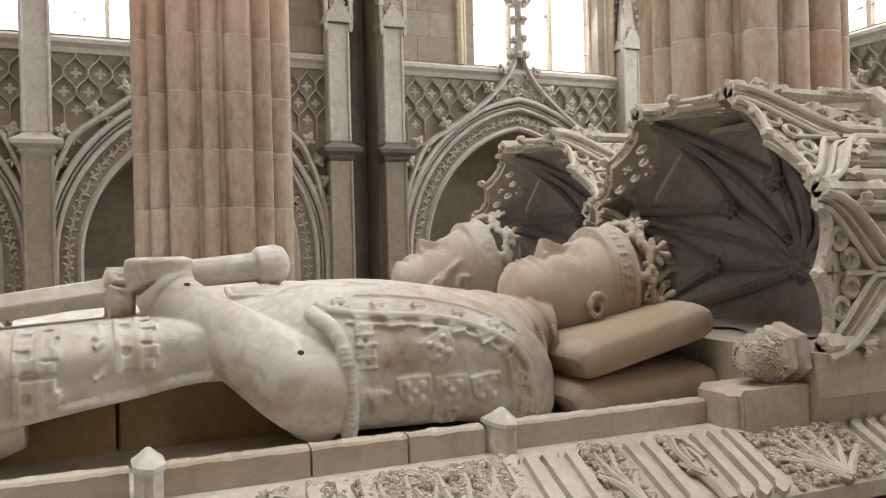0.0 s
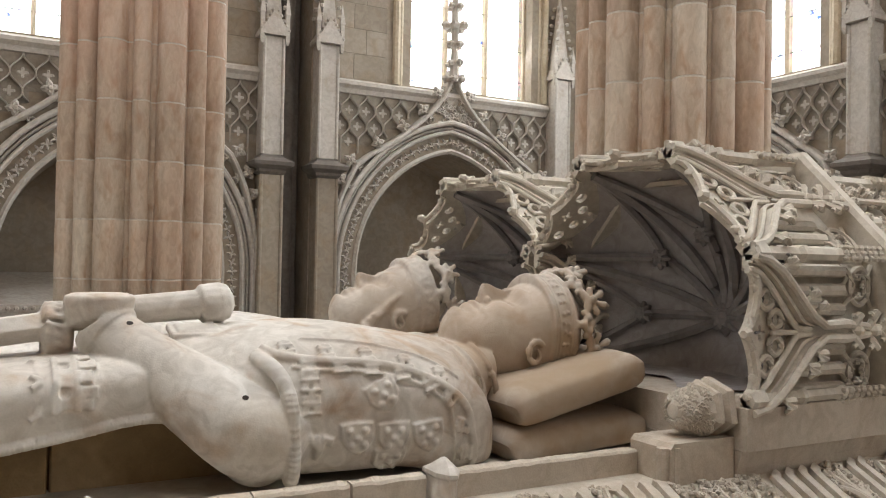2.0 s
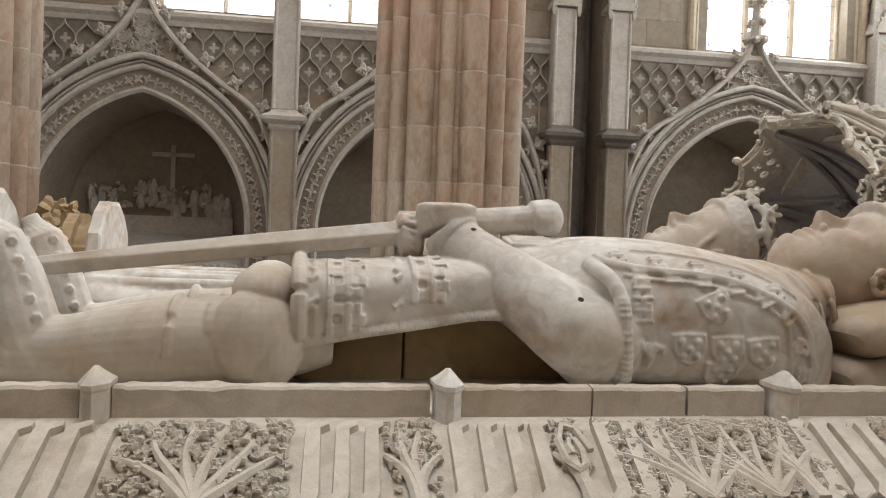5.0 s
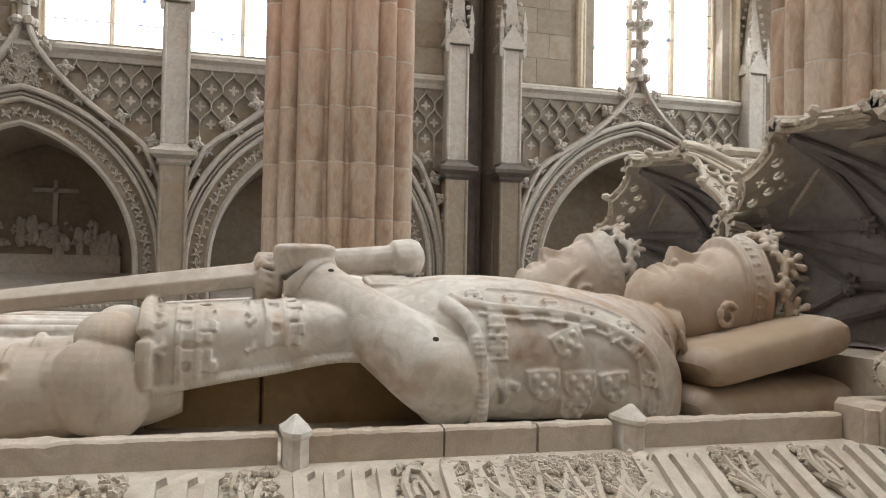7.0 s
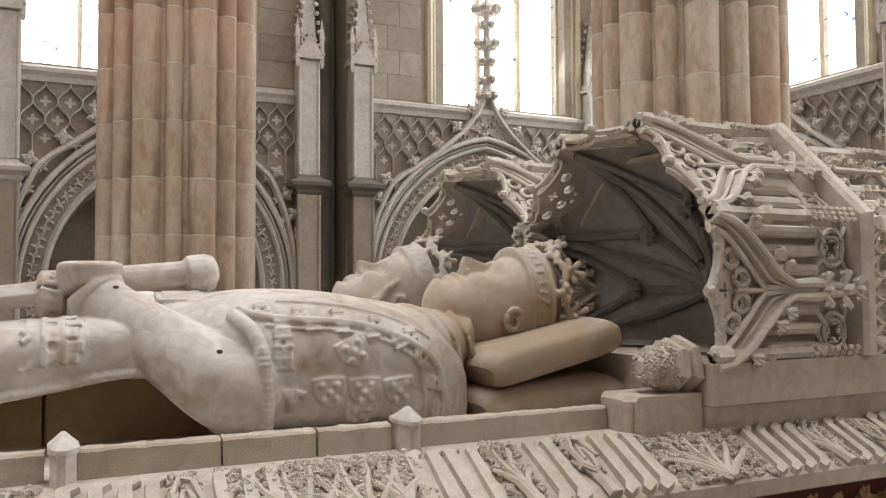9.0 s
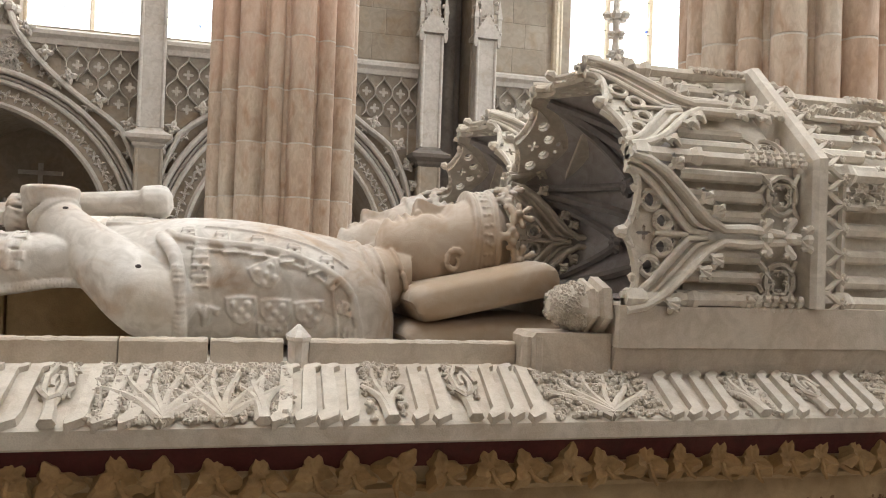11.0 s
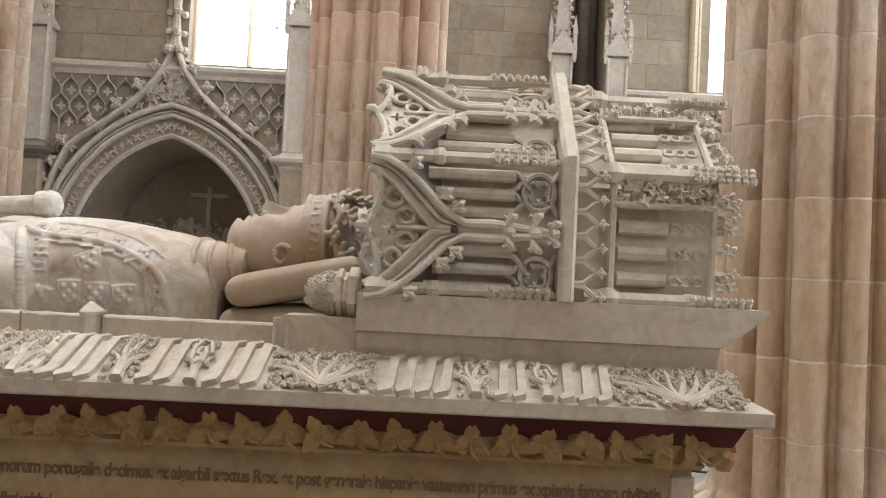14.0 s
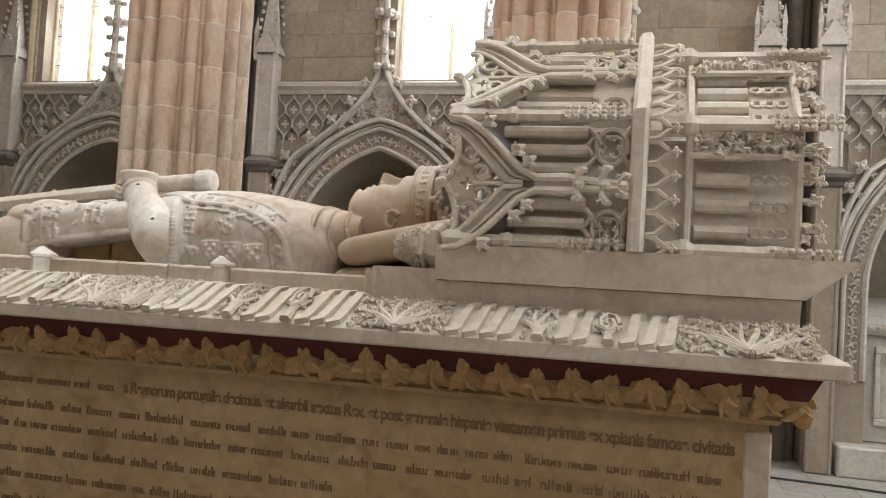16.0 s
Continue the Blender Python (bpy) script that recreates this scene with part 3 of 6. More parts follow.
def church_window(m, c, w, name, z0=4.30, z1=7.9, lights=3):
    """A tall leaded window deep in moulded jambs."""
    t = tagged(thing(name, "tall leaded glass window bright with daylight", "window", m @ Vector((c, 0, z0))), kind="structure")
    for sx in (-1, 1):
        for o, d, r in ((0.06, 0.10, 0.045), (0.13, 0.03, 0.04), (0.20, -0.01, 0.05), (0.0, 0.19, 0.035)):
            s = Solid()
            s.tube([(c + sx * (w / 2 + o), d, z0 - 0.02), (c + sx * (w / 2 + o), d, z1)], r, 8)
            part("jamb_moulding", s, JAMB, t, smooth=True, m=m)
    sill = Solid()
    sill.prism([(-0.02, z0 - 0.02), (0.30, z0 + 0.06), (0.30, z0 - 0.10), (-0.02, z0 - 0.10)], c - w / 2 - 0.2, c + w / 2 + 0.2, lambda a, b, d: (d, a, b))
    part("window_sill", sill, JAMB, t, m=m)
    lw = w / lights
    for k in range(1, lights):
        s = Solid()
        x = c - w / 2 + k * lw
        s.loft([[(x - 0.022, 0.20, z), (x, 0.155, z), (x + 0.022, 0.20, z), (x + 0.022, 0.27, z), (x - 0.022, 0.27, z)] for z in (z0, z1)])
        part("mullion", s, JAMB, t, m=m)
    for k in range(lights):
        x0, x1 = c - w / 2 + k * lw, c - w / 2 + (k + 1) * lw
        s = Solid()
        s.box((x0 + 0.004, 0.228, z0), (x1 - 0.004, 0.232, z1))
        ob = part("pane", s, GLASS, t, m=m)
        ob.visible_shadow = False
        c2 = Solid()
        for z in np.arange(z0 + 0.28, z1, 0.42):
            c2.box((x0 + 0.005, 0.218, z), (x1 - 0.005, 0.224, z + 0.008))
        part("lead_bar", c2, LEAD, ob, m=m, kind="stuff")
    g = Solid()
    g.box((c - w / 2 + 0.004, 0.33, z0 + 0.004), (c + w / 2 - 0.004, 0.34, z1 - 0.004))
    ob = part("sky_backdrop", g, SKYGLOW, None, m=m)
    tagged(ob, "bright overcast sky outside the window", "sky", kind="structure")
    return t


def rect(c, w, z0, z1):
    return [(c - w / 2, z0), (c + w / 2, z0), (c + w / 2, z1), (c - w / 2, z1)]


rng = random.Random(5)
A_REAR = [(-6.30, 1.25, 1.45), (-2.40, 1.08, 1.40), (0.54, 1.08, 1.40), (4.50, 1.25, 1.50)]
W_REAR = [(-6.6, 1.82, 3), (-0.93, 2.70, 4), (4.83, 1.82, 3)]
SHAFT_SLOTS = [(2.445, 0.39), (-4.27, 0.39)]
holes = [arch_line(c, w, h, foot=0.34) for c, w, h in A_REAR] + [rect(c, w, 4.30, 7.9) for c, w, n in W_REAR]
holes += [rect(c, w, 0.02, 8.8) for c, w in SHAFT_SLOTS]
pierced_wall("wall_rear", ROOM["x0"], ROOM["x1"] + 0.55, 0, ROOM["top"], holes, 1.35, REAR, WALL)
A_RIGHT = [(-5.75, 1.15, 1.42), (-2.2, 1.15, 1.42)]
W_RIGHT = [(-5.8, 2.3, 4), (0.6, 2.7, 4)]
pierced_wall("wall_right", -ROOM["y1"], -ROOM["y0"], 0, ROOM["top"], [arch_line(c, w, h, foot=0.34) for c, w, h in A_RIGHT] + [rect(c, w, 4.30, 7.9) for c, w, n in W_RIGHT], 1.35, RIGHT, WALL)
pierced_wall("wall_front", -ROOM["x1"] - 0.55, -ROOM["x0"] + 0.55, 0, ROOM["top"], [rect(-4.4, 2.7, 4.3, 7.9)], 0.55, FRONT, WALL)
pierced_wall("wall_left", ROOM["y0"], ROOM["y1"] + 0.55, 0, ROOM["top"], [rect(0.6, 2.7, 4.3, 7.9)], 0.55, LEFT, WALL)
for k, (c, w, n) in enumerate(W_REAR):
    church_window(REAR, c, w, f"window_{k + 1}", lights=n)
for k, (c, w, n) in enumerate(W_RIGHT):
    church_window(RIGHT, c, w, f"window_{k + 4}", lights=n)
church_window(FRONT, -4.4, 2.7, "window_6", lights=4)
church_window(LEFT, 0.6, 2.7, "window_7", lights=4)
for k, (c, w, h) in enumerate(A_REAR):
    arcosolium(REAR, c, w, h, "tomb_arch", rng, relief=(k == 1))
for c, w, h in A_RIGHT:
    arcosolium(RIGHT, c, w, h, "tomb_arch", rng)
for u in (2.12, 2.77, -3.94, -4.60, 6.10, -7.9):
    pier(REAR, u, 0.24, "wall_shaft", rng)
pier(REAR, -0.93, 0.26, "wall_shaft", rng, top=4.75, pair=False)
for u in (-4.05, -7.35, -0.6):
    pier(RIGHT, u, 0.24, "wall_shaft", rng)
# slot backs and shafts: the recess's shade is put into their dark colour
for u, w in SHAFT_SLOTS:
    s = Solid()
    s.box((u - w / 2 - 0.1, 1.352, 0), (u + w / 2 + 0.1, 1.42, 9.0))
    tagged(part("recess_back", s, DARK, None, m=REAR), "back of a wall recess, coloured dark for its shade", "wall", kind="structure")
    t = thing("vault_shaft", "stone vault shafts coloured dark for the shade of a wall recess", "wall shaft", (u, ROOM["y1"], 0), group="vault shafts")
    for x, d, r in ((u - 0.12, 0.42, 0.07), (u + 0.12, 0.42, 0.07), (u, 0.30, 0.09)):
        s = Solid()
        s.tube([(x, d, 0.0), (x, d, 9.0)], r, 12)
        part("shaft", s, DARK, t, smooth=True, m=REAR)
arches_r = [(c, w) for c, w, h in A_REAR]
for u0, u1 in ((2.89, 5.98), (1.0 - 0.2, 2.0), (-0.80, 0.80), (-3.82, -1.06), (-7.78, -4.72)):
    lattice(REAR, u0, u1, arches_r, "tracery_panel")
arches_q = [(c, w) for c, w, h in A_RIGHT]
for u0, u1 in ((-7.23, -4.17), (-3.93, -0.72)):
    lattice(RIGHT, u0, u1, arches_q, "tracery_panel")



def ashlar(m, u0, u1, z0, z1, wall):
    """Proud wall blocks in bonded courses."""
    z, row = z0, 0
    while z < z1 - 0.1:
        h = min(0.30, z1 - z)
        u = u0
        w = 0.42 if row % 2 else 0.26
        while u < u1 - 0.02:
            e = min(u + w, u1)
            if u1 - e < 0.1:
                e = u1
            s = Solid()
            s.chamfer_box((u + 0.002, -0.006, z + 0.002), (e - 0.002, 0.01, z + h - 0.002), 0.003)
            part("block", s, WALL, wall, m=m)
            u, w = e, 0.52
        z += h
        row += 1


WALLS = {o.name: o for o in scene.objects if o.name.startswith("wall_")}
for u0, u1 in ((2.90, 3.60), (0.66, 1.98), (-3.78, -2.55), (6.23, 7.14)):
    ashlar(REAR, u0, u1, RAIL + 0.07, 6.6, WALLS["wall_rear"])
for u0, u1 in ((-7.99, -7.48), (-4.40, -4.18), (-3.90, -1.2)):
    ashlar(RIGHT, u0, u1, RAIL + 0.07, 6.6, WALLS["wall_right"])

# ceiling with the opening of the lantern, and the lantern itself
oct8 = [(CX + 3.75 * math.cos(radians(22.5 + 45 * k)), CY + 3.75 * math.sin(radians(22.5 + 45 * k))) for k in range(8)]
FLAT = Matrix(((1, 0, 0, 0), (0, 0, 1, 0), (0, 1, 0, ROOM["top"]), (0, 0, 0, 1)))
ceil = pierced_wall("ceiling", ROOM["x0"] - 0.55, ROOM["x1"] + 0.55, ROOM["y0"] - 0.55, ROOM["y1"] + 0.55, [oct8], 0.4, FLAT, PILLAR)
s = Solid()
for k in range(8):
    (x0, y0), (x1, y1) = oct8[k], oct8[(k + 1) % 8]
    ox, oy = (x0 + x1) / 2 - CX, (y0 + y1) / 2 - CY
    d = math.hypot(ox, oy)
    ox, oy = ox / d * 0.3, oy / d * 0.3
    s.add([(x0, y0, 9.9), (x1, y1, 9.9), (x1, y1, 14.5), (x0, y0, 14.5), (x0 + ox, y0 + oy, 9.9), (x1 + ox, y1 + oy, 9.9), (x1 + ox, y1 + oy, 14.5), (x0 + ox, y0 + oy, 14.5)],
          [(0, 1, 2, 3), (7, 6, 5, 4), (0, 4, 5, 1), (3, 2, 6, 7), (0, 3, 7, 4), (1, 5, 6, 2)])
s.add([(x, y, 14.6) for x, y in oct8], [tuple(range(8))])
tagged(part("lantern_wall", s, PILLAR), "octagonal limestone lantern over the tomb", "lantern", kind="structure")

# floor of stone slabs
s = Solid()
s.box((ROOM["x0"] - 0.5, ROOM["y0"] - 0.5, -0.2), (ROOM["x1"] + 0.5, ROOM["y1"] + 0.5, -0.012))
floor = tagged(part("floor", s, MORTAR), "pale limestone slab floor", "floor", kind="structure")


# ---------------------------------------------------------------- pillars
def pillar_outline(n=120):
    """Plan of a clustered pier: eight broad shafts, slimmer ones and hollows between."""
    out = []
    for k in range(n):
        a = 2 * math.pi * k / n
        best = 0.345
        for j in range(8):
            for da, dist, r in ((0, 0.432, 0.078), (22.5, 0.445, 0.048), (13.4, 0.398, 0.020), (-13.4, 0.398, 0.020)):
                b = a - radians(45 * j + da)
                sn = dist * math.sin(b)
                if abs(sn) < r and math.cos(b) > 0:
                    best = max(best, dist * math.cos(b) + math.sqrt(r * r - sn * sn))
        out.append((best * math.cos(a), best * math.sin(a)))
    return out


PLAN = pillar_outline(256)
COURSE = 0.345


def course_mesh():
    s = Solid()
    s.loft([[(x * k, y * k, z) for x, y in PLAN] for z, k in ((0.0040, 0.994), (0.0065, 1.0), (COURSE - 0.0065, 1.0), (COURSE - 0.0040, 0.994))])
    return s.mesh("drum", PILLAR, smooth=True)


def base_solid():
    s = Solid()
    s.loft([[(x * k, y * k, z) for x, y in PLAN] for z, k in ((0.15, 1.22), (0.58, 1.22), (0.60, 1.17), (0.70, 1.17), (0.73, 1.21), (0.77, 1.21), (0.80, 1.10), (0.86, 1.08), (0.89, 1.14), (0.93, 1.14), (0.97, 1.03), (1.02, 1.0))])
    return s


DRUM = course_mesh()


def pillar(x, y, turn=0.0):
    t = thing("pillar", "clustered limestone pillar with pale mortar joints", "pillar", (x, y, 0), group="pillars round the tomb")
    t.rotation_euler = (0, 0, radians(turn))
    local = Matrix.Translation((x, y, 0)) @ Matrix.Rotation(radians(turn), 4, "Z")
    s = Solid()
    s.loft([[(0.74 * math.cos(radians(22.5 + 45 * k)), 0.74 * math.sin(radians(22.5 + 45 * k)), z) for k in range(8)] for z in (0.0, 0.15, 0.165)])
    part("plinth", s, PILLAR, t, m=local)
    part("base", base_solid(), PILLAR, t, "moulded base of stacked rolls", smooth=True, m=local)
    core = Solid()
    core.loft([[(a * 0.9965, b * 0.9965, z) for a, b in PLAN] for z in (0.9, ROOM["top"])])
    part("mortar_core", core, MORTAR, t, m=local)
    z = 2.673 - 4 * COURSE
    s = Solid()
    s.loft([[(a, b, q) for a, b in PLAN] for q in (1.015, z - 0.003)])
    part("lowest_drum", s, PILLAR, t, smooth=True, m=local)
    while z < ROOM["top"] - COURSE:
        ob = new("drum", DRUM)
        ob.parent = t
        ob.location = (0, 0, z)
        z += COURSE
    return t


for x, y in ((0.24, 4.355), (2.557, 2.138), (-2.81, 4.24), (2.5, -1.0), (0.24, -3.2), (-2.8, -3.2), (-5.0, -1.0), (-5.0, 2.1)):
    pillar(x, y, 11.25)


# ---------------------------------------------------------------- the tomb
TX0, TX1 = -1.80, 1.326       # slab ends
TY1 = 1.36                    # far edge of the slab (near edge at -0.20)
rng = random.Random(11)
tomb = thing("tomb_chest", "limestone tomb chest with painted inscription and leaf frieze", "tomb", (-0.3, 0.55, 0))
s = Solid()
s.chamfer_box((TX0 + 0.12, -0.105, 0.10), (1.21, TY1 - 0.12, 1.575), 0.006)
part("chest_body", s, CHEST, tomb, "brown-stained inscribed chest")
s = Solid()
s.chamfer_box((TX0 + 0.02, -0.195, 0.0), (1.30, TY1 - 0.02, 0.10), 0.01)
part("foot_plinth", s, CHEST, tomb)
s = Solid()
s.chamfer_box((1.165, -0.111, 0.11), (1.214, -0.05, 1.55), 0.004)
part("corner_strip", s, TOMB, tomb, "pale corner strip")
# cavetto under the slab
prof = [(0.0, 1.575), (0.012, 1.581), (0.03, 1.589), (0.055, 1.617), (0.07, 1.649), (0.075, 1.6595)]


def frame_ring(o, z, x0=TX0 + 0.12, x1=1.21, y0=-0.105, y1=TY1 - 0.12):
    return [(x0 - o, y0 - o, z), (x1 + o, y0 - o, z), (x1 + o, y1 + o, z), (x0 - o, y1 + o, z)]


s = Solid()
s.loft([frame_ring(o, z) for o, z in prof[:4]])
part("cavetto_foot", s, CHEST, tomb)
s = Solid()
s.loft([frame_ring(o, z) for o, z in [(0.052, 1.6155)] + prof[3:]])
part("cavetto", s, RED, tomb, "dark red painted hollow moulding")
s = Solid()
s.loft([frame_ring(o, z) for o, z in ((-0.002, 1.562), (0.012, 1.564), (0.018, 1.573), (0.012, 1.581), (0.0, 1.583))])
part("bead_moulding", s, CHEST, tomb)
# slab: bevelled cover
s = Solid()
R = lambda o, z: [(TX0 - o, -0.20 - o, z), (TX1 + o, -0.20 - o, z), (TX1 + o, TY1 + o, z), (TX0 - o, TY1 + o, z)]
s.loft([R(-0.03, 1.660), R(-0.006, 1.660), R(0, 1.664), R(0.0, 1.6885), R(-0.005, 1.6925), R(-0.120, 1.749), R(-0.135, 1.7525), R(-0.19, 1.7555)])
part("cover_slab", s, RELIEF, tomb, "bevelled cover slab")


def slope_point(x, q, lift=0.0):
    """A point on the slab's near bevel: q from its outer edge (0) to the rim (1)."""
    g = q * (1.3 if x < 0.385 else 1.0)
    return Vector((x, -0.197 + 0.120 * g - lift * 0.42, 1.6915 + 0.0575 * min(g, 1.0) + 0.02 * max(0.0, g - 1.0) + lift * 0.90))


SLOPE = pose(0, 0, 0, 24.0, 0, 0)


def minim(x, lean, rng):
    """One upright stroke of the carved letters, with a pointed foot and head."""
    s = Solid()
    w = 0.0110 + rng.uniform(-0.001, 0.001)
    rings = []
    up = Vector((0, -0.45, 0.89)) * rng.uniform(0.011, 0.0135)
    for q, k, sh in ((-0.02, 0.25, -0.015), (0.05, 1.45, -0.007), (0.14, 1.05, 0), (0.80, 0.95, 0), (0.88, 1.45, 0.006), (0.97, 0.3, 0.015)):
        c = slope_point(x + lean * q + sh, q)
        rings.append([c + Vector((-w * k, 0, -0.006)), c + Vector((-w * k * 0.82, 0, 0)) + up * 0.9, c + up * 0.84, c + Vector((w * k * 0.82, 0, 0)) + up * 0.9, c + Vector((w * k, 0, -0.006))])
    s.loft(rings)
    return s


def bush(x0, x1, rng):
    """A spray of carved branches with a tangle of small leaves and berries."""
    s = Solid()
    c = (x0 + x1) / 2
    n = max(4, int((x1 - x0) / 0.03))
    for k in range(n):
        e = -1 + 2 * k / (n - 1)
        pts = []
        for j in range(6):
            q = j / 5
            pts.append(slope_point(c + e * (x1 - x0) * 0.46 * q ** 0.8 + 0.006 * math.sin(5 * q + k), 0.0 + 0.92 * q * (1 - 0.45 * abs(e) * q), 0.007))
        s.tube(pts, [0.010, 0.008, 0.007, 0.006, 0.005, 0.004], 6)
    for k in range(int((x1 - x0) * (2100 if x1 < 0.385 else 1600))):
        x = rng.uniform(x0, x1)
        q = rng.uniform(0.02, 0.97)
        if q < 0.35 and abs(x - c) < 0.02:
            continue
        p = slope_point(x, q, rng.uniform(0.002, 0.009))
        if rng.random() < 0.6:
            s.leaf(Matrix.Translation(p) @ SLOPE @ pose(0, 0, 0, rng.uniform(-30, 30), rng.uniform(-30, 30), rng.uniform(0, 360)), rng.uniform(0.006, 0.0095), 3, 0.5, 0.45)
        else:
            r = rng.uniform(0.0035, 0.006)
            s.blob(p, (r, r, r * 1.2), nu=5, nv=4)
    return s


letters = thing("carved_motto", "weathered gothic letters and leaves on pale limestone", "carving", (-0.3, -0.13, 1.70))
spans = []


def letters_run(x, words):
    """Lays out sprays (s), curls (c) and upright strokes (digits) from x on."""
    for w in words:
        if w.isdigit():
            for k in range(int(w)):
                spans.append(("minim", x + 0.017, x + 0.017))
                x += 0.0345
            x += 0.006
        else:
            wide = {"S": 0.200, "s": 0.062, "m": 0.105, "c": 0.040}[w]
            spans.append(("curl" if w == "c" else "bush", x, x + wide))
            x += wide + 0.006
    return x


letters_run(-1.66, ["S", "4", "m", "3", "c", "4", "S", "3", "s", "4", "c", "3", "S", "2"])
letters_run(-0.300, ["S", "s"])
letters_run(-0.048, ["4", "s", "2", "c", "3", "S", "4", "s", "2", "c", "3"])
spans.append(("bush", 1.035, 1.285))
for kind, a, b in spans:
    if kind == "minim":
        part("letter_stroke", minim(a, rng.uniform(0.004, 0.014), rng), RELIEF, letters, smooth=True)
    elif kind == "bush":
        part("leaf_spray", bush(a, b, rng), RELIEF, letters, "tangled carved spray of small leaves")
    else:
        s = bush(a, b, rng)
        c = (a + b) / 2
        s.tube([slope_point(c + 0.022 * math.cos(t * 0.9) * (1 - t / 14), 0.5 + 0.33 * math.sin(t * 0.9) * (1 - t / 14), 0.013) for t in range(12)], 0.005, 5)
        part("letter_curl", s, RELIEF, letters)
# end bevel: one broad spray
s = Solid()
for k in range(420):
    y = rng.uniform(-0.05, 1.2)
    q = rng.uniform(0.1, 0.95)
    p = Vector((TX1 - 0.005 - 0.10 * q, y, 1.6945 + 0.050 * q + 0.004))
    s.leaf(Matrix.Translation(p) @ pose(0, 0, 0, rng.uniform(-30, 30), 30, rng.uniform(0, 360)), rng.uniform(0.009, 0.014), 3, 0.5, 0.45)
part("leaf_spray", s, RELIEF, letters)

# vine-leaf frieze under the slab
frieze = thing("leaf_frieze", "ochre carved vine leaves on a dark red hollow", "frieze", (-0.3, -0.21, 1.58))


def vine_leaf(size, rng):
    """A five-lobed leaf with pointed, raised lobes, hollows between them and a stalk."""
    s = Solid()
    n = 42
    rings = [[], [], [], []]
    for k in range(n):
        a = 2 * math.pi * k / n
        lobe = 0.5 + 0.5 * math.cos(3 * (a - math.pi / 2))
        q = size * (0.62 + 0.50 * lobe ** 1.1) * (1 + 0.10 * math.cos(9 * (a - math.pi / 2)))
        c, d = math.cos(a), math.sin(a)
        rings[0].append((q * 0.8 * c, q * 0.8 * d, -0.35 * size))
        rings[1].append((q * c, q * d, -0.22 * size))
        rings[2].append((q * 0.66 * c, q * 0.66 * d, 0.10 * size + 0.34 * size * lobe))
        rings[3].append((q * 0.16 * c, q * 0.16 * d, 0.06 * size))
    s.loft(rings)
    s.tube([(0, -0.2 * size, 0.1 * size), (0.15 * size, -0.7 * size, -0.05 * size), (0.5 * size, -0.95 * size, -0.3 * size)], [0.12 * size, 0.13 * size, 0.08 * size], 6)
    return s


LEAF_A = vine_leaf(0.040, rng).mesh("leaf", GILT, smooth=True)
LEAF_B = vine_leaf(0.036, rng).mesh("leaf", GILT, smooth=True)
x = 1.15
while x > TX0 + 0.15:
    for dx, dz, mesh, tilt in ((-0.022, 0.002, LEAF_A, 8), (0.040, -0.004, LEAF_B, -8)):
        ob = new("leaf", mesh)
        ob.parent = frieze
        ob.matrix_parent_inverse = world_of(frieze).inverted()
        ob.matrix_basis = Matrix.Translation((x + dx + rng.uniform(-0.004, 0.004), -0.170, 1.617 + dz + rng.uniform(-0.003, 0.003))) @ pose(0, 0, 0, 64 + rng.uniform(-10, 10), tilt + rng.uniform(-14, 14), rng.uniform(-10, 10)) @ pose(0, 0, 0, 0, 0, rng.uniform(-22, 22))
    s = Solid()
    s.tube([(x - 0.09, -0.128, 1.592), (x - 0.075, -0.151, 1.630), (x - 0.05, -0.156, 1.600), (x - 0.012, -0.146, 1.583), (x + 0.025, -0.146, 1.578), (x + 0.05, -0.151, 1.594)], [0.004, 0.005, 0.006, 0.008, 0.006, 0.004], 6)
    part("stem", s, GILT, frieze, smooth=True)
    x -= 0.139
s = Solid()
for k in range(5):
    s.leaf(pose(1.25, -0.126 + 0.02 * (k % 2), 1.60 + 0.012 * k, 40, 55, 70 * k), 0.042, 4, 0.5, 0.5)
part("corner_leaf", s, GILT, frieze, "broken leaf at the slab corner")

# painted inscription
TEXT = ["s Regnorum portugalie decimus. et algarbii sextus Rex. et post generale hispanie vastamen primus ex xpianis famose civitatis"]


def ink_text(body, x, z, size, width):
    c = bpy.data.curves.new("inscription_text", "FONT")
    c.body, c.size, c.extrude, c.offset = body, size, 0.0006, 0.0007
    c.space_character = 0.9
    ob = bpy.data.objects.new("inscription_text", c)
    scene.collection.objects.link(ob)
    bpy.context.view_layer.update()
    me = bpy.data.meshes.new_from_object(ob.evaluated_get(bpy.context.evaluated_depsgraph_get()))
    bpy.data.objects.remove(ob)
    lo = min(v.co.x for v in me.vertices)
    hi = max(v.co.x for v in me.vertices)
    me.transform(Matrix.Translation((x, -0.1075, z)) @ pose(0, 0, 0, 90, 0, 0) @ Matrix.Diagonal((width / (hi - lo), 1.45, 1, 1)))
    me.materials.clear()
    me.materials.append(INK)
    return me


ins = thing("painted_inscription", "brown blackletter inscription painted on the chest", "inscription", (0, -0.107, 1.0))
part("text_line", ink_text(TEXT[0], -0.165, 1.500, 0.0245, 1.315), INK, ins, "readable first line of text")


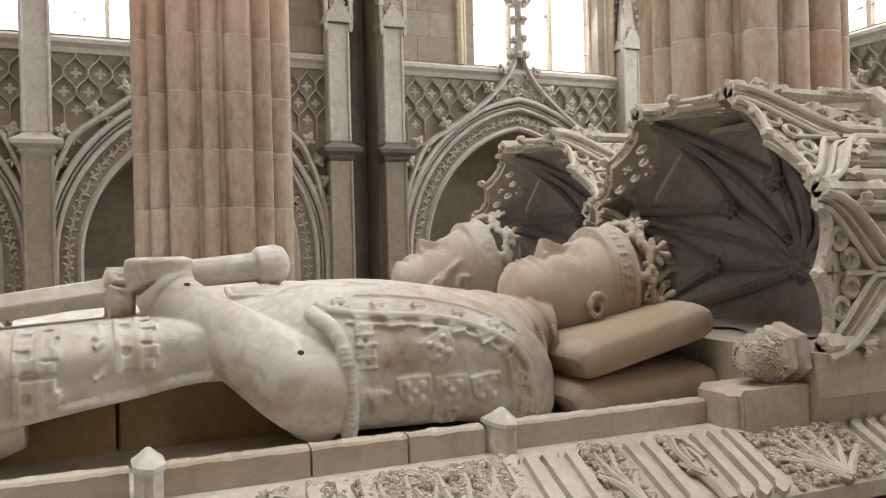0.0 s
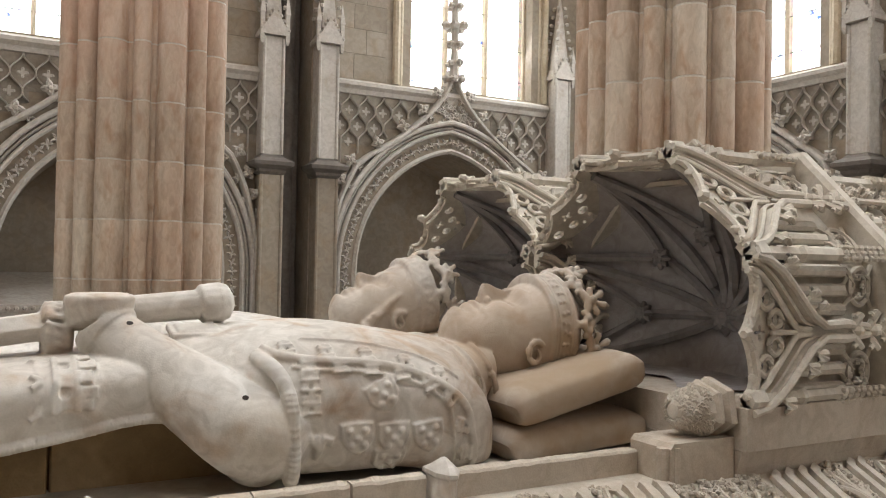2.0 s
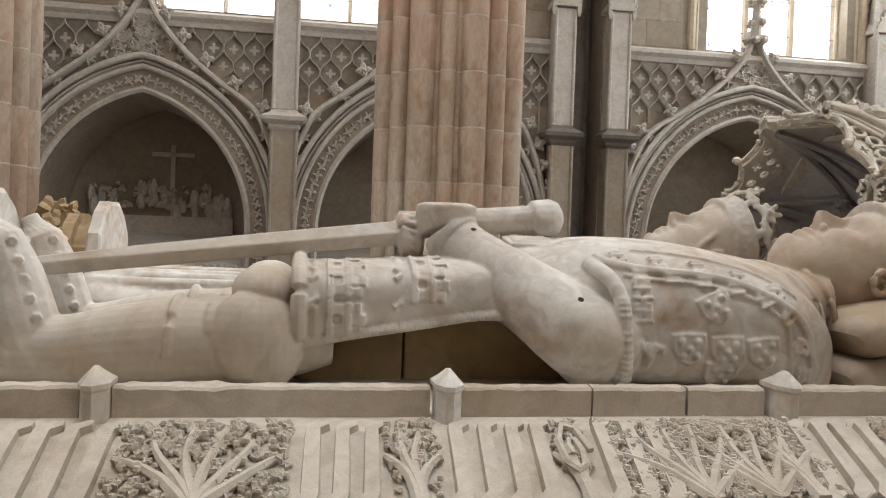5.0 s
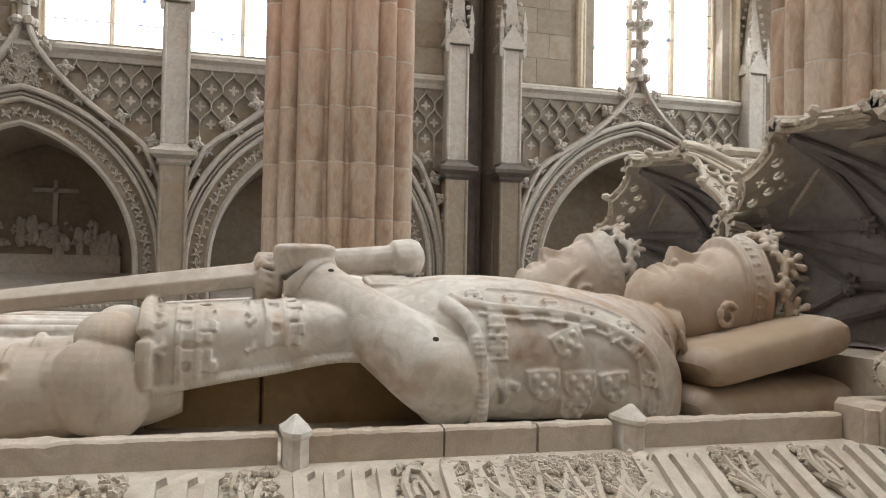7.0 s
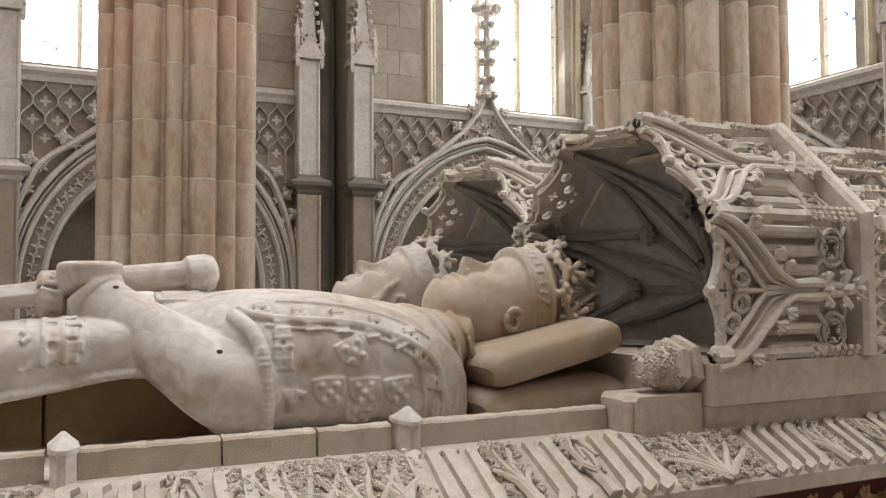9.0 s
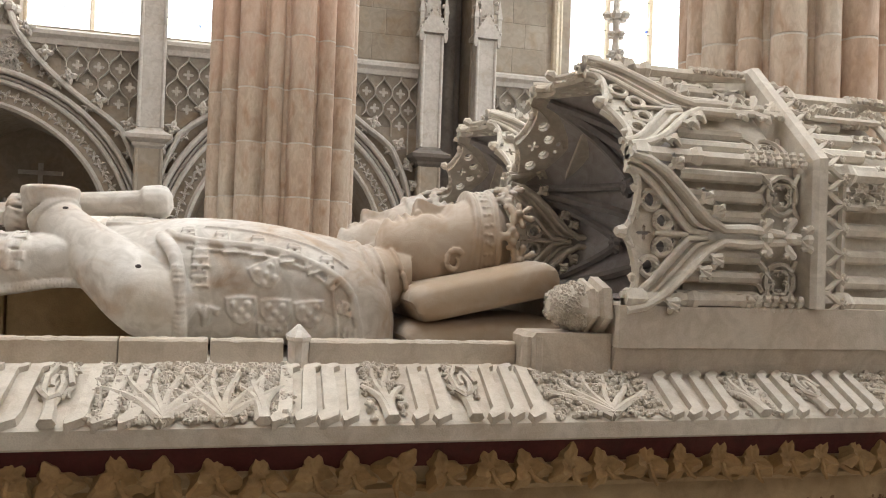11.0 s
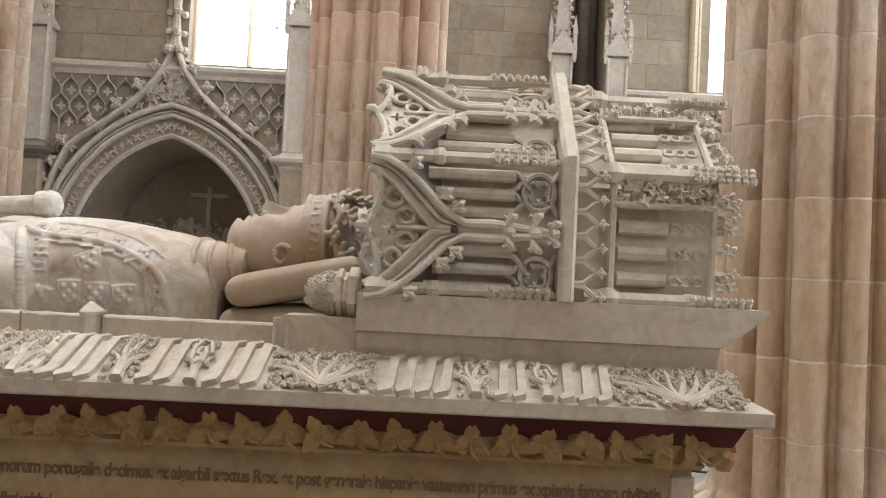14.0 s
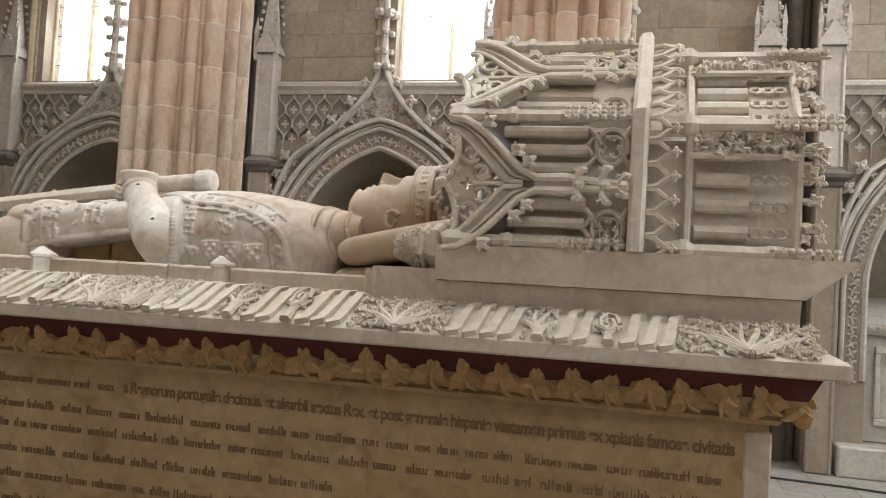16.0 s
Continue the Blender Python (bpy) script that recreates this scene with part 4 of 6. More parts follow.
def bars(x0, x1, z, h, rng):
    """Worn words: rows of upright strokes joined by a faint band."""
    s = Solid()
    x = x0
    while x < x1:
        wd = rng.uniform(0.03, 0.10)
        e = min(x + wd, x1)
        q = x
        while q < e:
            t = rng.choice((0.002, 0.003, 0.0035))
            up = h * (rng.choice((1, 1, 1, 1, 1.6)))
            s.box((q, -0.1074, z), (q + t, -0.1050, z + up))
            if rng.random() < 0.75:
                s.box((q, -0.1073, z + rng.choice((0.0, h * 0.82))), (min(q + 0.009, e), -0.1050, z + rng.choice((0.003, h))))
            q += rng.uniform(0.0055, 0.0085)
        x = e + rng.uniform(0.012, 0.022)
    return s


part("worn_text", bars(-1.55, -0.19, 1.500, 0.0125, rng), INK, ins, kind="stuff")
for k in range(1, 17):
    z = 1.500 - 0.0580 * k + (0.012 if k > 1 else 0)
    part("worn_text", bars(-1.55, 1.13 if k not in (3,) else 0.35, z, 0.0125, rng), INK, ins, kind="stuff")

# ---- rim round the effigies, with its small posts
rim = thing("effigy_kerb", "low limestone kerb round the effigies, cracked and worn", "kerb", (-0.3, 0.0, 1.75))
pieces = [(-1.62, -1.42), (-1.416, -0.965), (-0.925, -0.515), (-0.475, -0.286), (-0.283, -0.145), (-0.141, -0.022), (0.022, 0.394)]
for k, (a, b) in enumerate(pieces):
    s = Solid()
    n = max(3, int((b - a) / 0.006))
    rings = []
    for j in range(n + 1):
        x = a + (b - a) * j / n
        e = 0.0016 * noise.noise((x * 30, 3.1 * k, 0)) + 0.0022 * noise.noise((x * 75, 5.3 * k, 2.0)) - 0.006 * max(0.0, noise.noise((x * 22, 1.7 * k, 5.0)) - 0.28)
        rings.append([(x, 0.0, 1.745), (x, 0.0, 1.792 + e), (x, 0.004, 1.796 + e), (x, 0.022, 1.797 - e), (x, 0.026, 1.793), (x, 0.026, 1.742)])
    s.loft(rings)
    part("kerb_stone", s, TOMB, rim)


def post(x, tall=1.0):
    """A little faceted buttress with a pointed top."""
    s = Solid()
    o = [(-0.021, 0.050), (-0.021, -0.002), (-0.010, -0.030), (0.004, -0.034), (0.022, -0.006), (0.022, 0.050)]
    s.loft([[(x + a * k * 0.86, b * k * 0.8 - 0.018 + 0.006 * (k < 0.5), z) for a, b in o] for z, k in ((1.738, 0.5), (1.752, 0.85), (1.758, 0.88), (1.794, 0.88), (1.798, 1.05), (1.804, 1.05), (1.813, 0.62), (1.8235, 0.14))])
    return s


for x in (-1.43, -0.945, -0.495, 0.0):
    part("post", post(x + 0.002), EFFIGY, rim, "small faceted buttress with a pointed cap")
s = Solid()
s.chamfer_box((TX0 + 0.2, 0.0345, 1.70), (0.60, 1.14, 1.742), 0.004)
part("bed", s, CHEST, rim, "brown-stained stone bed under the effigies")
s = Solid()
for k, (a, b) in enumerate(((-0.70, -0.52), (-0.516, -0.20))):
    s.chamfer_box((a, 0.285 + 0.004 * k, 1.743), (b, 0.46, 1.878), 0.003)
s.box((-0.69, 0.31, 1.7432), (-0.21, 0.455, 1.876))
part("support_block", s, CHEST, rim, "brown-stained blocks under the effigy")
s = Solid()
s.chamfer_box((TX0 + 0.2, 1.141, 1.745), (0.55, 1.175, 1.80), 0.004)
part("kerb_stone", s, TOMB, rim)

# ---- raised base under the canopies
base = thing("canopy_base", "plain limestone base slab under the carved canopies", "plinth", (0.9, 0.5, 1.75))
s = Solid()
s.loft([[(0.396, y, 1.738), (0.5465, y, 1.738), (0.5465, y, 1.820), (0.404, y, 1.820), (0.396, y, 1.811)] for y in (-0.078, -0.074, 0.016, 0.02)])
part("end_block", s, TOMB, base)
s = Solid()
s.tube([(0.392, -0.064, 1.745), (0.392, -0.064, 1.813)], 0.011, 10)
s.tube([(0.410, -0.076, 1.742), (0.410, -0.076, 1.813)], 0.007, 10)
part("end_roll", s, TOMB, base, smooth=True)
s = Solid()
outl = [(0.547, 1.798), (1.262, 1.798), (1.352, 1.866), (1.352, 1.874), (0.547, 1.872)]
s.loft([[(a, y, b) for a, b in outl] for y in (-0.105, -0.101, 1.196, 1.20)])
part("base_plate", s, TOMB, base)
s = Solid()
n = 40
rings = []
for j in range(n + 1):
    x = 0.548 + (1.258 - 0.548) * j / n
    e = 0.0025 * noise.noise((x * 14, 7.7, 0)) + 0.0015 * noise.noise((x * 50, 1.7, 0))
    rings.append([(x, -0.078 + e, 1.730), (x, -0.082 + e, 1.765 + e), (x, -0.094 - 0.5 * e, 1.7965), (x, 1.19, 1.7965), (x, 1.19, 1.745)])
s.loft(rings)
part("broken_underside", s, TOMB, base, "rough broken stone under the base")

# ---- broken leafy capital at the base's corner
cap = thing("broken_capital", "broken leafy corbel capital lying on its side", "capital", (0.49, -0.06, 1.822))
s = Solid()
yc, zc = -0.036, 1.866
s.loft([[(x, yc + r * math.cos(radians(20 + 60 * k)), zc + r * 0.95 * math.sin(radians(20 + 60 * k))) for k in range(6)]
        for x, r in ((0.498, 0.046), (0.504, 0.054), (0.512, 0.054), (0.516, 0.046), (0.522, 0.046), (0.526, 0.058), (0.541, 0.058), (0.546, 0.052))])
part("abacus", s, TOMB, cap)
s = Solid()
s.loft([[(x, yc + r * math.cos(radians(30 * k)), zc + r * math.sin(radians(30 * k))) for k in range(12)] for x, r in ((0.440, 0.012), (0.452, 0.028), (0.475, 0.04), (0.5, 0.044))])
for k in range(190):
    a = rng.uniform(0, 2 * math.pi)
    x = rng.uniform(0.442, 0.496)
    r = 0.014 + 0.032 * ((x - 0.44) / 0.06) ** 0.6
    s.leaf(Matrix.Translation((x, yc + r * math.cos(a), zc + r * math.sin(a))) @ pose(0, 0, 0, math.degrees(a) + 90 + 180, 0, 0) @ pose(0, 0, 0, 90 - 90, 0, rng.uniform(0, 360)), rng.uniform(0.005, 0.009), 4, 0.5, 0.6)
part("leaf_bell", s, RELIEF, cap, "undercut leaf carving")

# ---------------------------------------------------------------- canopies over the heads
OY, OZ, OR = 0.25, 2.002, 0.372       # the octagon's middle and circumradius
CORN = [(OY + OR * math.cos(radians(a)), OZ + OR * math.sin(radians(a))) for a in (202.5, 157.5, 112.5, 67.5, 22.5, -22.5)]


def facet_frame(k):
    """(along x, across the facet, outwards) of facet k."""
    (y0, z0), (y1, z1) = CORN[k], CORN[k + 1]
    mid = Vector((0, (y0 + y1) / 2, (z0 + z1) / 2))
    across = Vector((0, y1 - y0, z1 - z0)).normalized()
    out = (mid - Vector((0, OY, OZ))).normalized()
    return mid, across, out


SIDE = 2 * OR * math.sin(radians(22.5))


def canopy(dy):
    t = thing("tomb_canopy", "lacy limestone canopy with crocketed ogee gables over the head", "canopy", (0.95, OY + dy, 1.872), group="canopies over the effigies")
    r2 = random.Random(21)
    for k in range(5):
        mid, ac, out = facet_frame(k)
        P = lambda a, b, d: Vector((a, dy, 0)) + mid + ac * b + out * d
        h = SIDE / 2
        fm = Matrix((Vector((1, 0, 0)).to_4d(), ac.to_4d(), out.to_4d(), (0, 0, 0, 1))).transposed()
        for i in range(3):
            fm[3][i] = 0
        fm[3][3] = 1

        def F(a, b, d, spin=0):
            return Matrix.Translation(P(a, b, d)) @ fm @ pose(0, 0, 0, 0, 0, spin)

        # backing panel behind the gable
        s = Solid()
        s.prism([(0.70, -h), (0.935, -h), (0.935, h), (0.70, h)], -0.050, -0.040, P)
        part("panel", s, CANOPY, t)
        # reeded slats running along the panel
        for j in range(7):
            b = -h + 0.03 + j * (SIDE - 0.06) / 6
            if abs(b) < 0.012:
                continue
            s = Solid()
            s.tube([P(0.66 + 0.06 * (1 - abs(b) / h), b, -0.024), P(0.845, b, -0.024)], 0.0125, 8)
            part("slat", s, CANOPY, t, smooth=True)
        # cusped tracery heads by the ring
        for b0 in (-h * 0.58, h * 0.58):
            s = Solid()
            s.tube([P(0.893 + 0.031 * math.cos(q * math.pi / 8), b0 + 0.036 * math.sin(q * math.pi / 8), -0.020) for q in range(16)], 0.0055, 5, closed=True)
            for q in range(4):
                an = q * math.pi / 2 + math.pi / 4
                s.tube([P(0.893 + 0.010 * math.cos(an) + 0.013 * math.cos(an + e), b0 + 0.010 * math.sin(an) * 1.2 + 0.014 * math.sin(an + e), -0.022) for e in (-2.0, -1.2, -0.4, 0.4, 1.2, 2.0)], 0.0042, 5)
            for g in (-1, 1):
                s.tube([P(0.835, b0 + g * 0.040, -0.022), P(0.850, b0 + g * 0.036, -0.020), P(0.862, b0 + g * 0.022, -0.018), P(0.870, b0 + g * 0.004, -0.018)], 0.0052, 5)
                s.tube([P(0.835, b0, -0.022), P(0.848, b0 + g * 0.006, -0.020), P(0.856, b0 + g * 0.018, -0.020)], 0.0045, 5)
                s.tube([P(0.918, b0 + g * 0.020, -0.020), P(0.930, b0 + g * 0.042, -0.020)], 0.005, 5)
            part("tracery_head", s, CANOPY, t, "small cusped wheel of tracery", smooth=True)
        # ogee gable: a broad hollow moulding between two rolls
        ogee = [(0.560, h * 0.97), (0.595, h * 0.92), (0.630, h * 0.78), (0.662, h * 0.58), (0.692, h * 0.37), (0.716, h * 0.21), (0.748, h * 0.085), (0.80, 0.014), (0.86, 0.008), (0.915, 0.004)]
        inner = [(0.560, h * 0.80), (0.582, h * 0.75), (0.608, h * 0.60), (0.634, h * 0.40), (0.660, h * 0.20), (0.682, 0.006), (0.72, 0.004)]
        for sg in (-1, 1):
            s = Solid()
            s.tube([P(a, sg * b, 0.014) for a, b in ogee], [0.007, 0.0075, 0.0075, 0.0075, 0.0075, 0.0075, 0.0085, 0.010, 0.008, 0.006], 8)
            s.tube([P(a, sg * b, 0.004) for a, b in inner], 0.0055, 8)
            fine_o, fine_i = smooth_rows(ogee[:7], 4), smooth_rows(inner, 4)
            s.loft([[P(o[0], sg * o[1], 0.016), P(0.66 * o[0] + 0.34 * i[0], sg * (0.66 * o[1] + 0.34 * i[1]), -0.001), P(0.62 * o[0] + 0.38 * i[0], sg * (0.62 * o[1] + 0.38 * i[1]), 0.007), P(0.45 * o[0] + 0.55 * i[0], sg * (0.45 * o[1] + 0.55 * i[1]), 0.007), P(0.40 * o[0] + 0.60 * i[0], sg * (0.40 * o[1] + 0.60 * i[1]), -0.004), P(i[0], sg * i[1], 0.004), P(i[0], sg * i[1], -0.016), P(o[0], sg * o[1], -0.016)] for o, i in zip(fine_o, fine_i)])
            gm = part("gable_moulding", s, CANOPY, t, smooth=True)
            for i in (2, 4, 5):
                a, b = ogee[i]
                s = Solid()
                for turn, far in ((-50, 0.020), (0, 0.024), (50, 0.020)):
                    e = radians(turn + 40)
                    s.tube([P(a, sg * b, 0.012), P(a + 0.010, sg * (b + 0.010), 0.018), P(a + 0.010 + far * 0.6 * math.cos(e), sg * (b + 0.010 + far * 0.6 * math.sin(e)), 0.024), P(a + 0.010 + far * math.cos(e), sg * (b + 0.010 + far * math.sin(e)), 0.016)], [0.006, 0.0065, 0.0075, 0.004], 6)
                part("crocket", s, CANOPY, gm, smooth=True)
        for a, reach in ((0.835, 0.030), (0.885, 0.034), (0.922, 0.020)):
            s = Solid()
            for sg in (-1, 1):
                s.tube([P(a - 0.012, 0, 0.014), P(a - 0.004, sg * reach * 0.55, 0.018), P(a + 0.003, sg * reach, 0.022), P(a + 0.012, sg * reach * 1.05, 0.014)], [0.006, 0.0075, 0.009, 0.005], 6)
                s.tube([P(a, sg * reach * 0.8, 0.018), P(a - 0.014, sg * reach, 0.020)], [0.007, 0.004], 6)
            s.blob(P(a, 0, 0.020), (0.012, 0.012, 0.012), nu=6, nv=4)
            part("finial_flower", s, CANOPY, t, smooth=True)
        # pierced plate filling the gable, its front edge cut in two foils
        loop = [(a, b) for a, b in inner[:6]] + [(a, -b) for a, b in inner[4::-1]]
        loop += [(0.556 + 0.028 * abs(math.sin(math.pi * q / 16)) ** 0.7, -h * 0.78 * math.cos(math.pi * q / 32)) for q in range(1, 32)]
        holes = [(0.634, h * 0.165, 0.0135), (0.634, -h * 0.165, 0.0135), (0.609, h * 0.42, 0.0145), (0.609, -h * 0.42, 0.0145), (0.661, h * 0.085, 0.006), (0.661, -h * 0.085, 0.006)]
        circ = [[(a + rr * math.cos(q * math.pi / 5), b + rr * math.sin(q * math.pi / 5)) for q in range(10)] for a, b, rr in holes]
        circ.append([(0.600 + 0.0155 * (0.62 + 0.38 * math.cos(4 * q * math.pi / 10)) * math.cos(q * math.pi / 10), 0.0155 * (0.62 + 0.38 * math.cos(4 * q * math.pi / 10)) * math.sin(q * math.pi / 10)) for q in range(20)])
        plate = bmesh.new()
        edges = []
        for lp in [loop, *circ]:
            vs = [plate.verts.new(P(a, b, -0.010)) for a, b in lp]
            edges += [plate.edges.new((vs[i], vs[(i + 1) % len(vs)])) for i in range(len(vs))]
        bmesh.ops.triangle_fill(plate, use_beauty=True, use_dissolve=False, edges=edges)
        ext = bmesh.ops.extrude_face_region(plate, geom=plate.faces[:])
        bmesh.ops.translate(plate, vec=out * -0.010, verts=[g for g in ext["geom"] if isinstance(g, bmesh.types.BMVert)])
        bmesh.ops.recalc_face_normals(plate, faces=plate.faces[:])
        me = bpy.data.meshes.new("gable_plate")
        plate.to_mesh(me)
        plate.free()
        me.materials.append(CANOPY)
        part("gable_plate", me, CANOPY, t, "pierced stone plate in the gable")
        s = Solid()
        for sg in (-1, 1):
            s.tube([P(0.554 + 0.028 * abs(math.sin(math.pi * q / 12)) ** 0.7, sg * h * 0.78 * math.cos(math.pi * q / 24), 0.0) for q in range(13)], 0.0068, 6)
            for g, e in ((0.28, 0.030), (0.5, 0.036), (0.72, 0.030)):
                # cusps that hang into the foil
                s.blob(P(0.556 + e * 0.75, sg * h * 0.78 * g, -0.004), (0.010, 0.010, 0.010), r2, 0.2, 7, 5)
        s.tube([P(0.556, 0, 0.0), P(0.548, 0, 0.006), P(0.536, 0, 0.010)], [0.010, 0.013, 0.007], 7)
        for a, b, rr in holes[:4]:
            s.tube([P(a + (rr + 0.003) * math.cos(q * math.pi / 6), b + (rr + 0.003) * math.sin(q * math.pi / 6), -0.004) for q in range(12)], 0.0056, 6, closed=True)
        s.tube([P(0.615, 0, 0.002), P(0.68, 0, 0.004)], 0.0045, 6)
        part("gable_tracery", s, CANOPY, t, "pierced cusped tracery", smooth=True)
        # second tier: framed panel with slats, leafy crest
        k2 = 0.90
        P2 = lambda a, b, d: Vector((a, dy, 0)) + Vector((0, OY, OZ)) + (mid - Vector((0, OY, OZ))) * k2 + ac * (b * k2) + out * d
        s = Solid()
        s.prism([(0.965, -h), (1.255, -h), (1.255, h), (0.965, h)], -0.044, -0.034, P2)
        part("upper_panel", s, CANOPY, t)
        for j in range(4):
            b = -h + 0.055 + j * (SIDE - 0.11) / 3
            s = Solid()
            s.tube([P2(1.060, b, -0.022), P2(1.160, b, -0.022)], 0.015, 8)
            part("slat", s, CANOPY, t, smooth=True)
            s = Solid()
            for q in range(3):
                s.tube([P2(1.175 + 0.024 * q + 0.011 * math.cos(e * math.pi / 4), b + 0.011 * math.sin(e * math.pi / 4), -0.012) for e in range(8)], 0.0045, 5, closed=True)
            part("rose_tracery", s, CANOPY, t, smooth=True)
        s = Solid()
        for a in (1.045, 1.25):
            s.tube([P2(a, -h, -0.004), P2(a, h, -0.004)], 0.008, 6)
        s.tube([P2(1.045, h * 0.55, 0.004), P2(1.25, h * 0.55, 0.004)], 0.007, 6)
        s.tube([P2(1.045, -h * 0.95, 0.004), P2(1.25, -h * 0.95, 0.004)], 0.007, 6)
        part("upper_frame", s, CANOPY, t, smooth=True)
        s = Solid()
        for q in range(26):
            a = 1.06 + 0.0075 * q
            s.leaf(Matrix.Translation(P2(a, h * 0.74 + r2.uniform(-0.026, 0.026), r2.uniform(-0.01, 0.012))) @ fm @ pose(0, 0, 0, 0, 0, r2.uniform(0, 360)), r2.uniform(0.012, 0.020), 4, 0.5, 0.6)
        part("leaf_spray", s, CANOPY, t)
        # lace of small arches next to the ring
        for j in range(6):
            b = -h + (j + 0.5) * SIDE / 6
            s = Solid()
            w = SIDE / 13
            s.tube([P(0.962, b - w, -0.006), P(0.985, b - w * 0.9, 0.0), P(1.003, b - w * 0.2, 0.002), P(1.012, b, 0.003), P(1.003, b + w * 0.2, 0.002), P(0.985, b + w * 0.9, 0.0), P(0.962, b + w, -0.006)], 0.0055, 5)
            flower(s, F(1.018, b, 0.004), 0.013)
            part("cresting_arch", s, CANOPY, t)
        # end crest
        s = Solid()
        for j in range(12):
            b = r2.uniform(-h * 0.95, h * 0.95)
            s.leaf(Matrix.Translation(P2(1.262 + r2.uniform(0, 0.035), b, r2.uniform(-0.01, 0.01))) @ fm @ pose(0, 0, 0, 0, 0, r2.uniform(0, 90)), r2.uniform(0.013, 0.021), 4, 0.5, 0.5)
            s.tube([P2(1.25, b, -0.01), P2(1.272, b, -0.006)], 0.007, 5)
        part("end_crest", s, CANOPY, t, kind="stuff")
    # shafts on the corners, with little pinnacles
    for k in range(6):
        if dy > 0 and k < 2:
            continue
        y, z = CORN[k]
        oy, oz = (y - OY) / OR, (z - OZ) / OR
        if z < 1.88:
            z = 1.885
        s = Solid()
        s.tube([(0.560, y + dy, z), (0.567, y + dy, z), (0.59, y + dy, z), (0.60, y + dy, z), (0.68, y + dy, z), (0.69, y + dy, z), (0.70, y + dy, z), (0.705, y + dy, z), (0.79, y + dy, z), (0.80, y + dy, z), (0.93, y + dy, z)],
               [0.016, 0.021, 0.021, 0.014, 0.013, 0.019, 0.019, 0.012, 0.012, 0.016, 0.006], 6)
        part("corner_shaft", s, CANOPY, t)
        s = Solid()
        for q in range(7):
            x = 0.805 + 0.018 * q
            for e in (-1, 0, 1):
                s.blob((x, y + dy + oy * 0.012 - oz * 0.011 * e, z + oz * 0.012 + oy * 0.011 * e), (0.0075, 0.0075, 0.0075), r2, 0.2, 5, 4)
        part("knobbed_spire", s, CANOPY, t, kind="stuff")
        y2, z2 = OY + (y - OY) * 0.92, OZ + (CORN[k][1] - OZ) * 0.92
        z2 = max(z2, 1.884)
        s = Solid()
        s.tube([(0.99, y2 + dy, z2), (1.02, y2 + dy, z2), (1.035, y2 + dy, z2), (1.045, y2 + dy, z2), (1.06, y2 + dy, z2), (1.19, y2 + dy, z2), (1.20, y2 + dy, z2), (1.33, y2 + dy, z2)], [0.016, 0.019, 0.024, 0.024, 0.014, 0.014, 0.018, 0.004], 6)
        for q in range(8):
            x = 1.205 + 0.016 * q
            for e in (-1, 0, 1):
                s.blob((x, y2 + dy + oy * 0.012 - oz * 0.012 * e, z2 + oz * 0.012 + oy * 0.012 * e), (0.008, 0.008, 0.008), r2, 0.25, 5, 4)
        part("upper_shaft", s, CANOPY, t)
    # the ring between the tiers
    s = Solid()
    pts = [(OY + 1.02 * (y - OY), OZ + 1.02 * (z - OZ)) for y, z in CORN]
    prof = [(0.932, -0.06), (0.932, 0.010), (0.940, 0.020), (0.957, 0.022), (0.964, 0.012), (0.966, -0.06)]
    rings = []
    for (y, z) in pts:
        d = Vector((0, y - OY, z - OZ)).normalized()
        zz = max(z, 1.874) if z < 1.9 else z
        rings.append([(a, y + dy + d.y * o, max(zz + d.z * o, 1.8735)) for a, o in prof])
    s.loft(rings)
    part("ring", s, CANOPY, t, "plain moulded band between the tiers")
    # star vault inside the hood: cells between corner ribs, ridge ribs and side ribs
    def dome(y, z, lift=0.0):
        an = math.atan2(z, y)
        u = ((an + math.pi / 8) / (math.pi / 4)) % 1.0
        rr = OR * 0.955 * math.cos(math.pi / 8) / math.cos((u - 0.5) * math.pi / 4)
        r = min(1.0, math.hypot(y, z) / rr)
        rim = 0.598 + 0.095 * (1 - abs(2 * u - 1) ** 1.5)
        return Vector((rim + (0.895 - rim) * (1 - r ** 2.3) - lift, OY + dy + y * (1 - lift * 2.2 * r), max(OZ + z * (1 - lift * 2.2 * r), 1.878)))

    def polar(r, an):
        u = ((an + math.pi / 8) / (math.pi / 4)) % 1.0
        rr = OR * 0.955 * math.cos(math.pi / 8) / math.cos((u - 0.5) * math.pi / 4)
        return r * rr * math.cos(an), r * rr * math.sin(an)

    s = Solid()
    n = 64
    rings = [[dome(*polar(r, 2 * math.pi * k / n + 0.001)) for k in range(n)] for r in (0.02, 0.15, 0.3, 0.45, 0.6, 0.72, 0.82, 0.9, 0.95, 0.998)]
    outer = [[p + Vector((0.012, 0, -0.003 if p.z < 1.8785 else 0.0)) for p in ring] for ring in rings[::-1]]
    s.loft(rings + outer, closed=True, caps=False)
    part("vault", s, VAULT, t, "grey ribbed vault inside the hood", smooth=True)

    def rib(p, q, r):
        s = Solid()
        s.tube([dome(p[0] + (q[0] - p[0]) * e / 14, p[1] + (q[1] - p[1]) * e / 14, 0.009) for e in range(15)], r, 6)
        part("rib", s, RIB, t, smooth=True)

    for k in range(8):
        an = math.pi / 4 * k
        corner, boss = polar(0.985, an + math.pi / 8), polar(0.60, an)
        if corner[1] > -0.20:
            rib((0.0, 0.0), corner, 0.0125)
        if boss[1] < -0.12:
            continue
        rib((0.0, 0.0), boss, 0.0115)
        for side in (-1, 1):
            end = polar(0.985, an + side * math.pi / 8)
